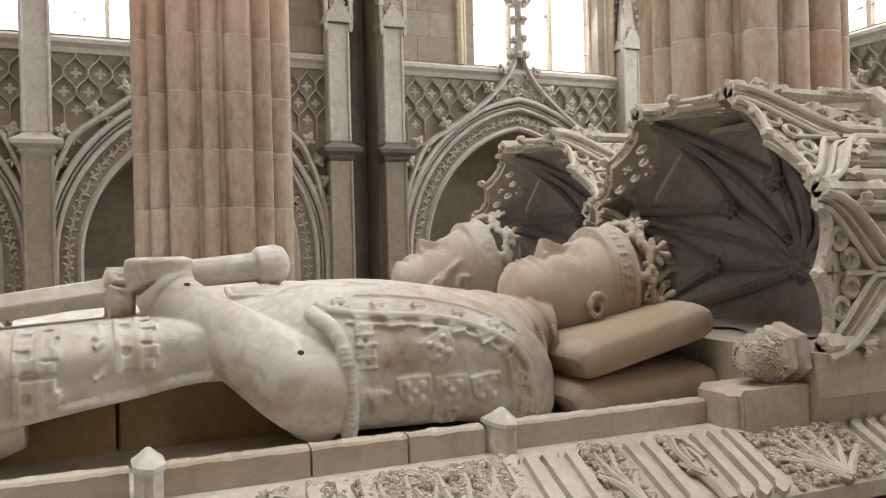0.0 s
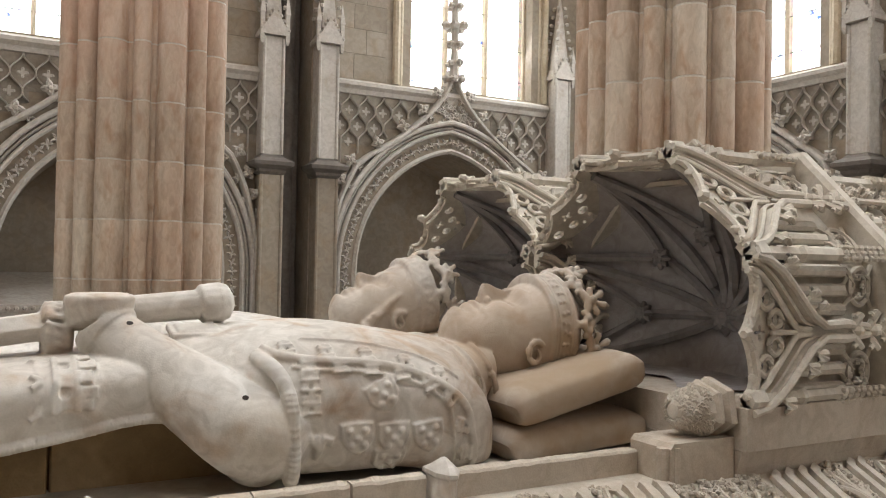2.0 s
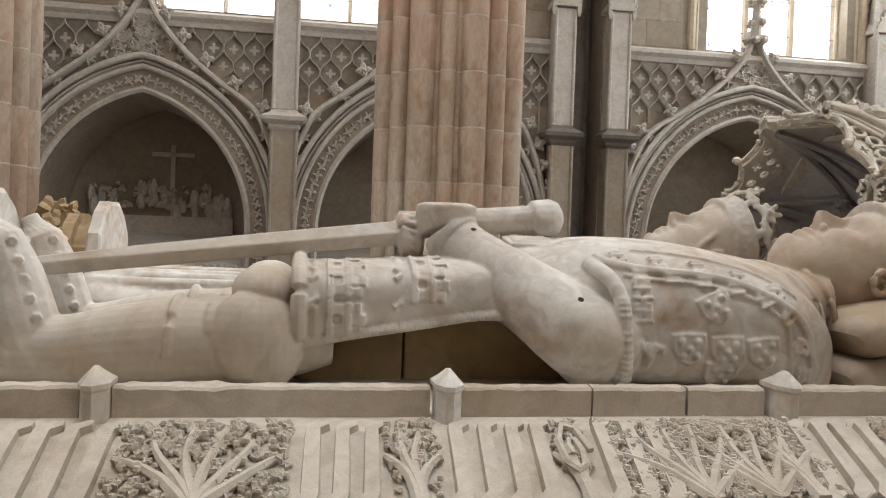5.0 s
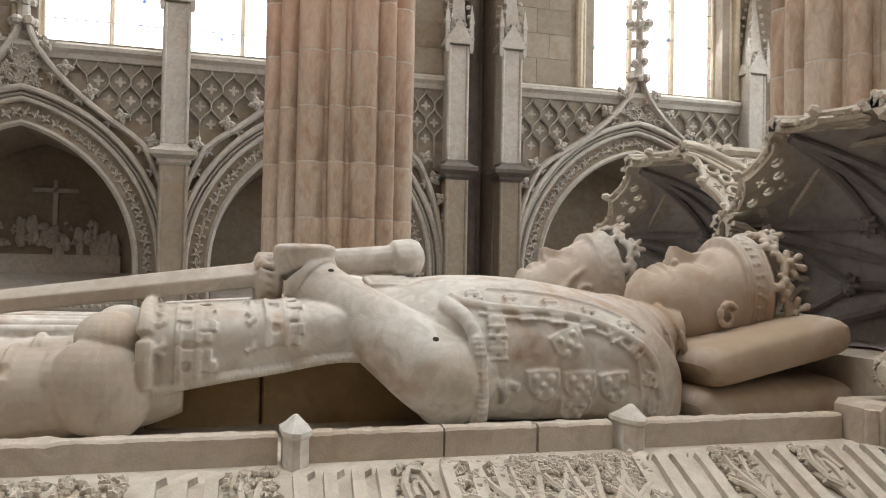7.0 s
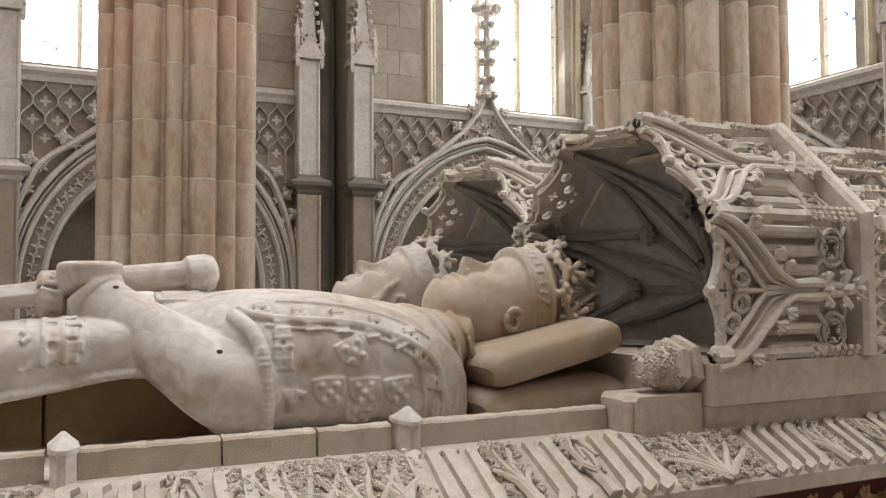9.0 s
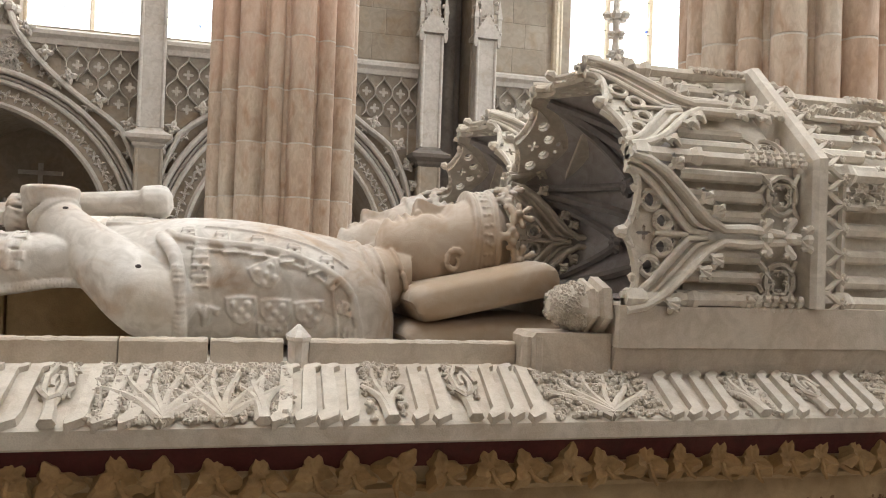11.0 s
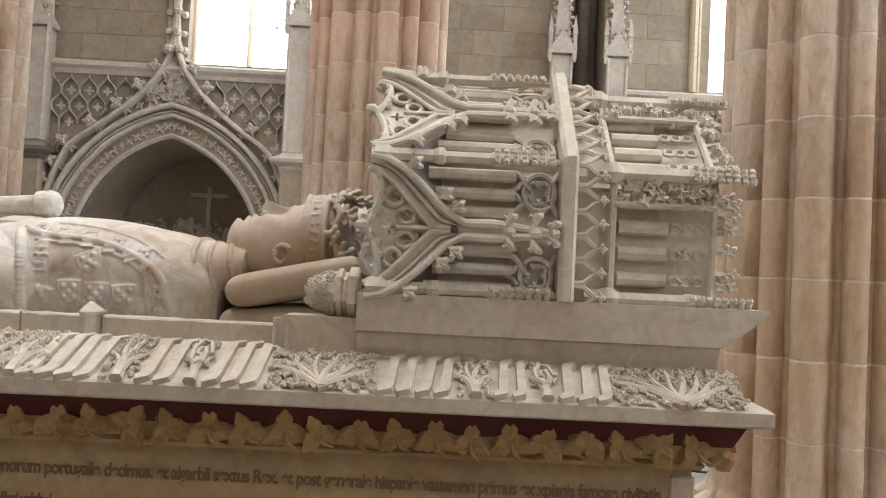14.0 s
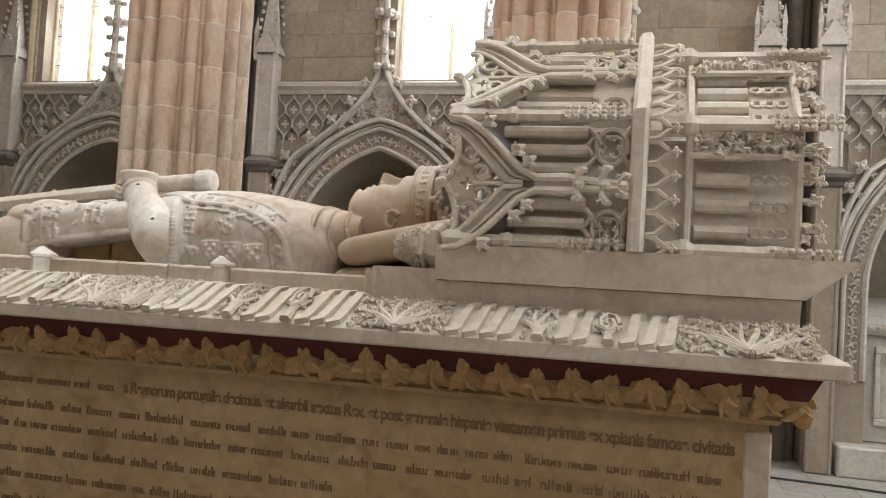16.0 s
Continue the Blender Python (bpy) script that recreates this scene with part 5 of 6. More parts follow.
            if end[1] > -0.16:
                rib(boss, end, 0.0105)
        s = Solid()
        q = dome(*boss, 0.024)
        s.leaf(Matrix.Translation(q) @ pose(0, 0, 0, 0, -90, 0), 0.030, 8, 0.35, 0.35)
        s.blob(q, (0.011, 0.009, 0.009), nu=6, nv=4)
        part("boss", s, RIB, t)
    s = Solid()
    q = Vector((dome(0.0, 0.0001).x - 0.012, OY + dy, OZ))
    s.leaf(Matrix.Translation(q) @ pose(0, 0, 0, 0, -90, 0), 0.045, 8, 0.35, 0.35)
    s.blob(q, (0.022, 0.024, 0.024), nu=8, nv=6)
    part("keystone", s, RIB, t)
    return t


canopy(0.0)
canopy(0.632)


# ---------------------------------------------------------------- effigies
def superring(x, top, bot, hw, yc, n=40, p=2.4, skew=0.0, low=None):
    """A rounded cross-section across the body."""
    zc, hz = (top + bot) / 2, (top - bot) / 2
    out = []
    for k in range(n):
        a = 2 * math.pi * k / n
        c, s = math.cos(a), math.sin(a)
        e = 2 / (low if low and s < 0 else p)
        y = math.copysign(abs(c) ** e, c) * hw
        z = math.copysign(abs(s) ** e, s) * hz
        out.append((x + skew * (z / max(hz, 1e-6)), yc + y, zc + z))
    return out


def bell(v, w):
    return math.exp(-0.5 * (v / w) ** 2)


def face_relief(x, y):
    """Height of the features over the plain head: brows, lids, cheeks, lips and chin."""
    e = abs(y)
    g = -0.0125 * bell(x - 0.303, 0.012) * bell(e - 0.034, 0.017) + 0.0085 * bell(x - 0.300, 0.0075) * bell(e - 0.034, 0.013)
    g -= 0.004 * bell(x - 0.2955, 0.0022) * bell(e - 0.034, 0.014)
    g += 0.007 * bell(x - 0.325, 0.008) * bell(e - 0.032, 0.026) + 0.006 * bell(x - 0.268, 0.018) * bell(e - 0.052, 0.016)
    g += 0.0075 * bell(x - 0.2305, 0.0055) * bell(y, 0.018) + 0.0075 * bell(x - 0.2155, 0.005) * bell(y, 0.016)
    g -= 0.0065 * bell(x - 0.2235, 0.0026) * bell(y, 0.022) + 0.006 * bell(x - 0.2045, 0.006) * bell(y, 0.02)
    g += 0.008 * bell(x - 0.190, 0.009) * bell(y, 0.021) - 0.004 * bell(x - 0.242, 0.005) * bell(y, 0.004)
    return g - 0.004 * bell(x - 0.245 + 0.5 * (e - 0.03), 0.006) * bell(e - 0.03, 0.008)


def head(s, yc, dx, bearded=True):
    rows = [(0.170, 1.986, 1.945, 0.020), (0.177, 2.005, 1.925, 0.042), (0.195, 2.021, 1.905, 0.062), (0.225, 2.031, 1.888, 0.076), (0.255, 2.037, 1.878, 0.084),
            (0.29, 2.045, 1.870, 0.090), (0.315, 2.053, 1.868, 0.094), (0.335, 2.063, 1.868, 0.097), (0.365, 2.076, 1.870, 0.098), (0.42, 2.083, 1.880, 0.092), (0.45, 2.060, 1.90, 0.074), (0.465, 2.02, 1.93, 0.04)]
    rings = []
    for r in smooth_rows(rows, 8):
        ring = []
        for (x, y, z) in superring(r[0], r[1], r[2], r[3], yc, 72, 2.25):
            up = max(0.0, (z - 0.5 * (r[1] + r[2])) / (0.5 * (r[1] - r[2])))
            ring.append((x + dx, y, z + 1.55 * face_relief(x, y - yc) * min(1.0, up * 1.8)))
        rings.append(ring)
    s.loft(rings)
    # nose with its wings
    s.loft([[(x + dx, yc - w, z0), (x + dx, yc - w * 0.8, 0.6 * z0 + 0.4 * z1), (x + dx, yc - w * 0.35, z1), (x + dx, yc + w * 0.35, z1), (x + dx, yc + w * 0.8, 0.6 * z0 + 0.4 * z1), (x + dx, yc + w, z0)]
            for x, z0, z1, w in ((0.2460, 2.014, 2.030, 0.013), (0.249, 2.014, 2.060, 0.020), (0.256, 2.016, 2.075, 0.021), (0.268, 2.020, 2.075, 0.017), (0.285, 2.024, 2.067, 0.014), (0.305, 2.028, 2.061, 0.013), (0.330, 2.040, 2.064, 0.015))])
    for e in (-1, 1):
        s.blob((0.2565 + dx, yc + e * 0.0155, 2.040), (0.009, 0.007, 0.010), nu=10, nv=8)
        y = yc + e * 0.096
        # ear: a scroll with a dark hollow
        s.tube([(0.317 + dx + (0.022 - 0.0011 * k) * math.cos(0.5 * k + 0.6), y + e * 0.006, 1.940 + (0.027 - 0.0013 * k) * math.sin(0.5 * k + 0.6)) for k in range(15)],
               [0.0065] * 9 + [0.005, 0.005, 0.004, 0.004, 0.003, 0.003], 8)


def crown(s, yc, dx, rng):
    """A wide chased band, an arcade of pierced arches and a flower of rounded petals on each."""
    zc = 1.978
    dx += 0.028

    def ring_pt(x, a, k=1.0):
        return Vector((x + dx, yc + 0.101 * k * math.cos(a), zc + 0.113 * k * math.sin(a)))

    n = 56
    s.loft([[ring_pt(x, 2 * math.pi * q / n, k) for q in range(n)] for x, k in ((0.348, 0.97), (0.349, 1.04), (0.353, 1.06), (0.357, 1.05), (0.359, 1.02), (0.362, 1.02), (0.364, 1.045), (0.367, 1.02),
                                                                                 (0.390, 1.03), (0.392, 1.055), (0.395, 1.03), (0.397, 1.04), (0.400, 1.08), (0.405, 1.08), (0.408, 1.05), (0.408, 0.96))])
    for q in range(34):
        a = 2 * math.pi * q / 34
        for x in (0.3735, 0.3835):
            s.blob(ring_pt(x + 0.002 * (q % 2), a + rng.uniform(-0.03, 0.03), 1.03), (0.0045, 0.0045, 0.0045), rng, 0.2, 6, 4)
    count = 8
    for q in range(count):
        a = 2 * math.pi * (q + 0.30) / count
        if math.sin(a) < -0.80:
            continue
        w = math.pi / count
        for e in (-1, 1):
            s.tube([ring_pt(0.404, a + e * w, 1.045), ring_pt(0.418, a + e * w * 0.96, 1.06), ring_pt(0.428, a + e * w * 0.72, 1.08), ring_pt(0.433, a + e * w * 0.38, 1.10), ring_pt(0.437, a, 1.11)], [0.009, 0.0075, 0.007, 0.0075, 0.0085], 10)
            s.blob(ring_pt(0.4215, a + e * w * 0.50, 1.075), (0.0065, 0.0055, 0.0065), nu=8, nv=6)
        # the flower: a boss with petals round it
        mid = ring_pt(0.446, a, 1.11)
        for p in range(6):
            b = 2 * math.pi * p / 6 + 0.5
            c = ring_pt(0.452 + 0.024 * math.cos(b), a + 0.215 * math.sin(b), 1.12 + 0.05 * math.cos(b))
            s.tube([mid.lerp(c, 0.25), mid.lerp(c, 0.65), c, mid.lerp(c, 1.2)], [0.0035, 0.0062, 0.0082, 0.004], 8)
        s.blob(mid + (mid - Vector((mid.x, yc, zc))).normalized() * 0.007, (0.008, 0.008, 0.008), nu=8, nv=6)
        s.tube([ring_pt(0.432, a, 1.08), mid], 0.008, 10)
        # a bud between two arches
        c = ring_pt(0.424, a + w, 1.10)
        s.tube([ring_pt(0.408, a + w, 1.06), c], 0.008, 8)
        for p in range(3):
            s.blob(ring_pt(0.430 + 0.007 * (p == 1), a + w + 0.10 * (p - 1), 1.12), (0.0085, 0.0085, 0.0085), nu=8, nv=6)


TORSO = [(-0.70, 1.952, 1.812, 0.172), (-0.62, 1.957, 1.830, 0.168), (-0.50, 1.964, 1.850, 0.163), (-0.42, 1.972, 1.864, 0.157), (-0.36, 1.982, 1.860, 0.150), (-0.30, 1.994, 1.815, 0.146), (-0.25, 2.003, 1.785, 0.178), (-0.215, 2.007, 1.768, 0.204), (-0.17, 2.010, 1.765, 0.214),
         (-0.08, 2.008, 1.765, 0.230), (0.0, 1.998, 1.765, 0.236), (0.06, 1.986, 1.755, 0.236), (0.10, 1.974, 1.750, 0.231), (0.135, 1.956, 1.748, 0.222), (0.165, 1.932, 1.748, 0.206), (0.19, 1.900, 1.748, 0.180), (0.206, 1.86, 1.752, 0.14)]
KY = 0.33
TROWS = smooth_rows(TORSO, 5)


def boxy(x):
    """How square the body's section is: the stiff skirt more than the chest."""
    return float(np.interp(x, (-0.46, -0.30), (3.0, 2.3)))


def torso_at(x, a, lift=0.0):
    """A point of the body and its outward direction; a: 90 is on top, 180 the near flank."""
    xs = [r[0] for r in TROWS]
    top, bot, hw = (float(np.interp(x, xs, [r[k] for r in TROWS])) for k in (1, 2, 3))
    zc, hz = (top + bot) / 2, (top - bot) / 2
    c, sn = math.cos(radians(a)), math.sin(radians(a))
    p = boxy(x) if sn > 0 else 4.4

    def q(k):
        return Vector((x, KY + math.copysign(abs(c) ** (2 / p), c) * (hw + k), zc + math.copysign(abs(sn) ** (2 / p), sn) * (hz + k)))
    nrm = (q(0.02) - q(0.0)).normalized()
    return q(lift), nrm


def on_torso(x, a, lift=0.0, spin=0.0):
    p, nrm = torso_at(x, a, lift)
    side = Vector((1, 0, 0)) - nrm * nrm.x
    side.normalize()
    m = Matrix((side.to_4d(), nrm.cross(side).to_4d(), nrm.to_4d(), (0, 0, 0, 1))).transposed()
    for i in range(3):
        m[3][i] = 0
        m[i][3] = p[i]
    m[3][3] = 1
    return m @ pose(0, 0, 0, 0, 0, spin)


def drape(m, u, v, lift):
    """The point of the body under (u, v) of the tangent frame m, raised by lift."""
    w = m @ Vector((u, v, 0))
    xs = [r[0] for r in TROWS]
    top, bot, hw = (float(np.interp(w.x, xs, [r[k] for r in TROWS])) for k in (1, 2, 3))
    c, sn = (w.y - KY) / hw, (w.z - (top + bot) / 2) * 2 / (top - bot)
    e = (boxy(w.x) if sn > 0 else 4.4) / 2
    a = math.atan2(math.copysign(abs(sn) ** e, sn), math.copysign(abs(c) ** e, c))
    return torso_at(w.x, math.degrees(a), lift)[0]


def shield(s, m, k):
    """A small curved shield with five round bosses."""
    edge = [(-1, 0.85), (-0.5, 0.9), (0, 0.92), (0.5, 0.9), (1, 0.85), (1.0, 0.4), (0.98, -0.1), (0.62, -0.66), (0, -1), (-0.62, -0.66), (-0.98, -0.1), (-1.0, 0.4)]
    s.loft([[drape(m, a * k * g, b * k * g, z) for a, b in edge] for z, g in ((-0.006, 1.0), (0.0045, 1.0), (0.006, 0.90), (0.0045, 0.82), (0.005, 0.3))])
    for a, b in ((0, 0.0), (0.46, 0.45), (-0.46, 0.45), (0.38, -0.40), (-0.38, -0.40)):
        s.blob(drape(m, a * k, b * k, 0.0055), (0.0055, 0.0055, 0.0055), nu=10, nv=8)


def castle(s, m, k):
    """A small carved device: a castle with a gate and three toothed towers."""
    def block(a0, a1, b0, b1, z1):
        n = max(1, round((a1 - a0) * k / 0.012))
        edge = [(a0 + (a1 - a0) * i / n, b0) for i in range(n + 1)] + [(a0 + (a1 - a0) * i / n, b1) for i in range(n, -1, -1)]
        s.loft([[drape(m, x * k, y * k, z) for x, y in edge] for z in (-0.008, z1 * 1.15)])
    block(-0.95, 0.95, -1.0, -0.72, 0.007)
    block(-0.80, -0.24, -0.75, 0.02, 0.005)
    block(0.24, 0.80, -0.75, 0.02, 0.005)
    block(-0.30, 0.30, -0.25, 0.02, 0.005)
    block(-0.90, 0.90, 0.0, 0.18, 0.007)
    for c, w, h in ((-0.62, 0.20, 0.52), (0.0, 0.24, 0.72), (0.62, 0.20, 0.52)):
        block(c - w, c + w, 0.15, h, 0.0055)
        for q in (-1, 0, 1):
            block(c + q * w * 0.85 - w * 0.26, c + q * w * 0.85 + w * 0.26, h - 0.03, h + 0.24, 0.0065)


def effigy_mesh(name, s, voxel):
    me = s.mesh(name, EFFIGY)
    ob = new(name, me)
    r = ob.modifiers.new("blend", "REMESH")
    r.mode, r.voxel_size, r.use_smooth_shade = "VOXEL", voxel, True
    k = ob.modifiers.new("soften", "SMOOTH")
    k.factor, k.iterations = 0.5, 1
    return ob


rng = random.Random(3)
s = Solid()
s.loft([superring(r[0], r[1], r[2], r[3], KY, 64, boxy(r[0]), 0.0, 4.4) for r in TROWS])
# throat guard sloping from the shoulders to the jaw, edged with flat bands
GORGET = smooth_rows([(0.02, 1.994, 1.79, 0.214), (0.08, 1.985, 1.79, 0.202), (0.13, 1.974, 1.79, 0.178), (0.17, 1.966, 1.80, 0.150), (0.21, 1.964, 1.82, 0.122), (0.25, 1.968, 1.85, 0.098)], 5)
s.loft([superring(r[0], r[1], r[2], r[3], KY, 56, 2.2) for r in GORGET])
for k, thick in ((11, 0.006), (15, 0.004), (20, 0.006)):
    r = GORGET[k]
    ring = superring(r[0], r[1] + 0.001, r[2], r[3] + 0.001, KY, 56, 2.2)
    s.tube([(x + 0.04 * (1 - math.sin(2 * math.pi * j / 56)) * 0.5, y, z) for j, (x, y, z) in enumerate(ring) if j < 33 or j > 50][:33], thick, 8)
head(s, KY, 0.02)
crown(s, KY, 0.004, rng)
# bands of the coat armour, and its carved devices


def band(rows, r, lift=0.002):
    s.tube([torso_at(float(x), float(a), lift)[0] for x, a in smooth_rows(rows, 5)], r, 8)


band([(-0.226, 136), (-0.205, 143), (-0.165, 148), (-0.11, 150), (-0.06, 151), (-0.02, 153), (0.046, 160), (0.085, 168), (0.108, 178), (0.122, 190), (0.126, 212)], 0.0085)
band([(-0.19, 153), (-0.15, 156), (-0.09, 157), (-0.03, 160), (0.025, 166), (0.062, 175), (0.078, 186), (0.082, 212)], 0.0035)
band([(-0.16, 128), (-0.10, 130), (-0.02, 134), (0.05, 141), (0.10, 152)], 0.003)
# rolled edge of the armhole, corded below
roll = [(-0.236, 142, 0.0), (-0.230, 148, 0.004), (-0.220, 154, 0.009), (-0.210, 163, 0.013), (-0.203, 173, 0.016), (-0.198, 184, 0.018), (-0.195, 196, 0.019), (-0.194, 216, 0.019)]
roll = [torso_at(float(x), float(a), float(g)) for x, a, g in smooth_rows(roll, 8)]
s.tube([p for p, _ in roll], 0.0125, 12)
walked, last = 0.0, None
for (p, nrm), (q, _) in zip(roll, roll[1:]):
    walked += (q - p).length
    if p.z < 1.915 and (last is None or walked - last > 0.0065):
        last = walked
        s.tube([p + nrm * 0.009 - Vector((0.010, 0, 0)), p + nrm * 0.0135, p + nrm * 0.009 + Vector((0.010, 0, 0))], 0.0022, 6)
for x, a, sp in ((-0.165, 151.5, 0), (-0.115, 153, 0), (-0.065, 154, 0), (-0.015, 156.5, 8), (0.032, 162, 20), (0.070, 170, 45), (0.094, 181, 75), (0.103, 196, 88)):
    castle(s, on_torso(x, a, 0.0, sp), 0.0135)
for x, a in ((-0.19, 136), (-0.13, 140), (-0.065, 142), (0.0, 146), (0.06, 152)):
    castle(s, on_torso(x, a, 0.0, 0), 0.0135)
for a in (164, 178):
    castle(s, on_torso(-0.166, a, 0.0, 0), 0.0165)
# a fleur-de-lis below them
m = on_torso(-0.155, 192, 0.0, 0)
for pts, r in (([(0.0, 0.020), (0.004, 0.0), (0.0, -0.020)], [0.004, 0.0085, 0.004]), ([(0.0, -0.004), (0.012, 0.016), (0.022, 0.012), (0.020, 0.004)], [0.005, 0.006, 0.006, 0.004]), ([(0.0, 0.0), (-0.012, 0.018), (-0.022, 0.014), (-0.020, 0.005)], [0.005, 0.006, 0.006, 0.004])):
    s.tube([drape(m, u, v, 0.003) for u, v in pts], r, 8)
for x, a, sp in ((-0.050, 173.5, 24), (-0.092, 187, 4), (-0.032, 187.5, 2), (0.030, 186, 6), (-0.036, 209, 0)):
    shield(s, on_torso(x, a, 0.0, sp), 0.0268)
for z, g in ((0.007, 1.0), (0.010, 0.72)):
    s.loft([[on_torso(-0.30, 100, y) @ Vector((a * g, b * g, 0)) for a, b in ((-0.045, -0.03), (0.045, -0.03), (0.045, 0.03), (-0.045, 0.03))] for y in (-0.004, z)])
# skirt borders and devices
s.tube([torso_at(-0.695, a, 0.002)[0] for a in range(-20, 205, 10)], 0.013, 8)
s.tube([torso_at(x, 212, 0.002)[0] for x in np.arange(-0.70, -0.34, 0.03)], 0.0095, 8)
for x in np.arange(-0.69, -0.36, 0.006):
    q, nrm = torso_at(float(x), 212, 0.002)
    s.tube([q + Vector((0, -0.008, 0.006)), q + Vector((0.001, -0.0105, -0.001)), q + Vector((0.002, -0.007, -0.008))], 0.0018, 5)
for x, rows in ((-0.635, (128, 158, 186)), (-0.505, (132, 172))):
    for a in rows:
        castle(s, on_torso(x + 0.012, a, 0.0, -90), 0.030)
        s.tube([drape(on_torso(x - 0.035, a, 0.0, 0), u, v, 0.002) for u, v in ((-0.010, -0.032), (0.0, -0.026), (0.0, 0.026), (-0.010, 0.032))], 0.0055, 8)
# near arm: bent elbow, forearm over the body, flared cuff with its flat broken end
arm = [(-0.160, 0.205, 1.845), (-0.205, 0.172, 1.844), (-0.240, 0.157, 1.848), (-0.270, 0.158, 1.864), (-0.302, 0.174, 1.889), (-0.352, 0.214, 1.926), (-0.402, 0.256, 1.964), (-0.428, 0.280, 1.987), (-0.437, 0.288, 1.996)]
radii = [0.066, 0.073, 0.073, 0.068, 0.064, 0.056, 0.048, 0.0445, 0.044]
fine = smooth_rows([(*p, r) for p, r in zip(arm, radii)], 5)
s.tube([tuple(r[:3]) for r in fine], [float(r[3]) for r in fine], 48)
s.blob((-0.232, 0.166, 1.826), (0.062, 0.058, 0.062), nu=40, nv=28)
s.tube([(-0.430, 0.282, 1.990), (-0.433, 0.285, 1.993), (-0.441, 0.291, 2.001), (-0.444, 0.294, 2.005), (-0.447, 0.297, 2.014), (-0.449, 0.300, 2.030), (-0.450, 0.302, 2.046), (-0.450, 0.302, 2.054), (-0.450, 0.302, 2.058)], [0.044, 0.049, 0.050, 0.046, 0.047, 0.051, 0.053, 0.051, 0.040], 48)
# far arm, reaching across
s.tube([(-0.10, 0.52, 1.89), (-0.22, 0.56, 1.90), (-0.32, 0.55, 1.95), (-0.44, 0.60, 1.98)], [0.07, 0.068, 0.055, 0.045], 16)
# sword along the body
a, b = Vector((-1.14, 0.345, 1.930)), Vector((-0.505, 0.345, 2.006))
d = (b - a).normalized()
rings = []
for p, k in ((a, 0.55), (a.lerp(b, 0.3), 0.8), (a.lerp(b, 0.7), 0.95), (b, 1.0)):
    rings.append([p + Vector((0, -0.030 * k, -0.020)), p + Vector((0, -0.034 * k, 0.002)), p + Vector((0, -0.014, 0.022 * k)), p + Vector((0, 0.018, 0.022 * k)), p + Vector((0, 0.034 * k, 0.004)), p + Vector((0, 0.030 * k, -0.020))])
s.loft(rings)
for g in (-1, 1):
    s.tube([(-0.508 + g * 0.011, 0.345 + 0.036 * math.cos(q), 1.998 + 0.033 * math.sin(q)) for q in np.linspace(0, 2 * math.pi, 25)[:-1]], 0.0125, 10, closed=True)
for q in np.linspace(0, 2 * math.pi, 19)[:-1]:
    s.tube([(-0.526, 0.345 + 0.045 * math.cos(q), 1.998 + 0.042 * math.sin(q)), (-0.490, 0.345 + 0.045 * math.cos(q + 0.25), 1.998 + 0.042 * math.sin(q + 0.25))], 0.0045, 6)
s.loft([[(-0.520 + 0.008 * math.sin(i), 0.345 + 0.031 * math.cos(radians(30 * k)), 2.006 + 0.026 * math.sin(radians(30 * k))) for k in range(12)] for i in range(0, 3)])
s.tube([(-0.50, 0.345, 2.015), (-0.40, 0.345, 2.028), (-0.29, 0.345, 2.036)], [0.022, 0.024, 0.026], 14)
s.tube([(-0.290, 0.345, 2.036), (-0.283, 0.345, 2.037), (-0.252, 0.345, 2.040), (-0.238, 0.345, 2.041), (-0.229, 0.345, 2.042)], [0.026, 0.034, 0.035, 0.030, 0.014], 16)
# legs, knee guards, greaves and upright feet
for yc, e in ((0.235, -1), (0.44, 1)):
    rows = [(-0.64, 1.88, 1.79, 0.055), (-0.70, 1.90, 1.77, 0.074), (-0.77, 1.90, 1.76, 0.078), (-0.83, 1.892, 1.755, 0.072), (-0.89, 1.89, 1.75, 0.075), (-0.97, 1.878, 1.75, 0.068), (-1.04, 1.862, 1.75, 0.058), (-1.10, 1.86, 1.75, 0.05), (-1.145, 1.85, 1.76, 0.04)]
    s.loft([superring(r[0], r[1], r[2], r[3], yc, 28, 2.2) for r in smooth_rows(rows, 4)])
    s.blob((-0.748, yc - 0.005, 1.905), (0.052, 0.066, 0.042), nu=24, nv=16)
    s.blob((-0.762, yc + e * 0.050, 1.838), (0.070, 0.050, 0.072), nu=24, nv=16)
    s.blob((-0.735, yc + e * 0.062, 1.822), (0.050, 0.034, 0.060), nu=24, nv=16)
    s.blob((-0.82, yc, 1.85), (0.03, 0.078, 0.045), nu=16, nv=10)
    s.tube([(-0.885 + 0.006 * math.sin(q), yc + 0.076 * math.cos(q), 1.828 + 0.064 * math.sin(q)) for q in np.linspace(-0.3, math.pi + 0.3, 12)], 0.008, 6)
    s.tube([(-1.085, yc, 1.79), (-1.11, yc, 1.86), (-1.125, yc, 1.92), (-1.145, yc, 1.975), (-1.165, yc, 2.01)], [0.05, 0.052, 0.046, 0.036, 0.016], 16)
    for q in range(5):
        z = 1.86 + 0.028 * q
        s.tube([(-1.085 - 0.010 * q + 0.012 * abs(math.cos(g)), yc + (0.046 - 0.003 * q) * math.cos(g), z) for g in np.linspace(0.2, math.pi - 0.2, 7)], 0.008, 6)
king = effigy_mesh("reclining_effigy", s, 0.0024)
tagged(king, "pale limestone effigy of a crowned knight with a sword", "statue")

# dowel holes in the arm: solid discs, the hole's shade in their colour
bpy.context.view_layer.update()
view = king.evaluated_get(bpy.context.evaluated_depsgraph_get())
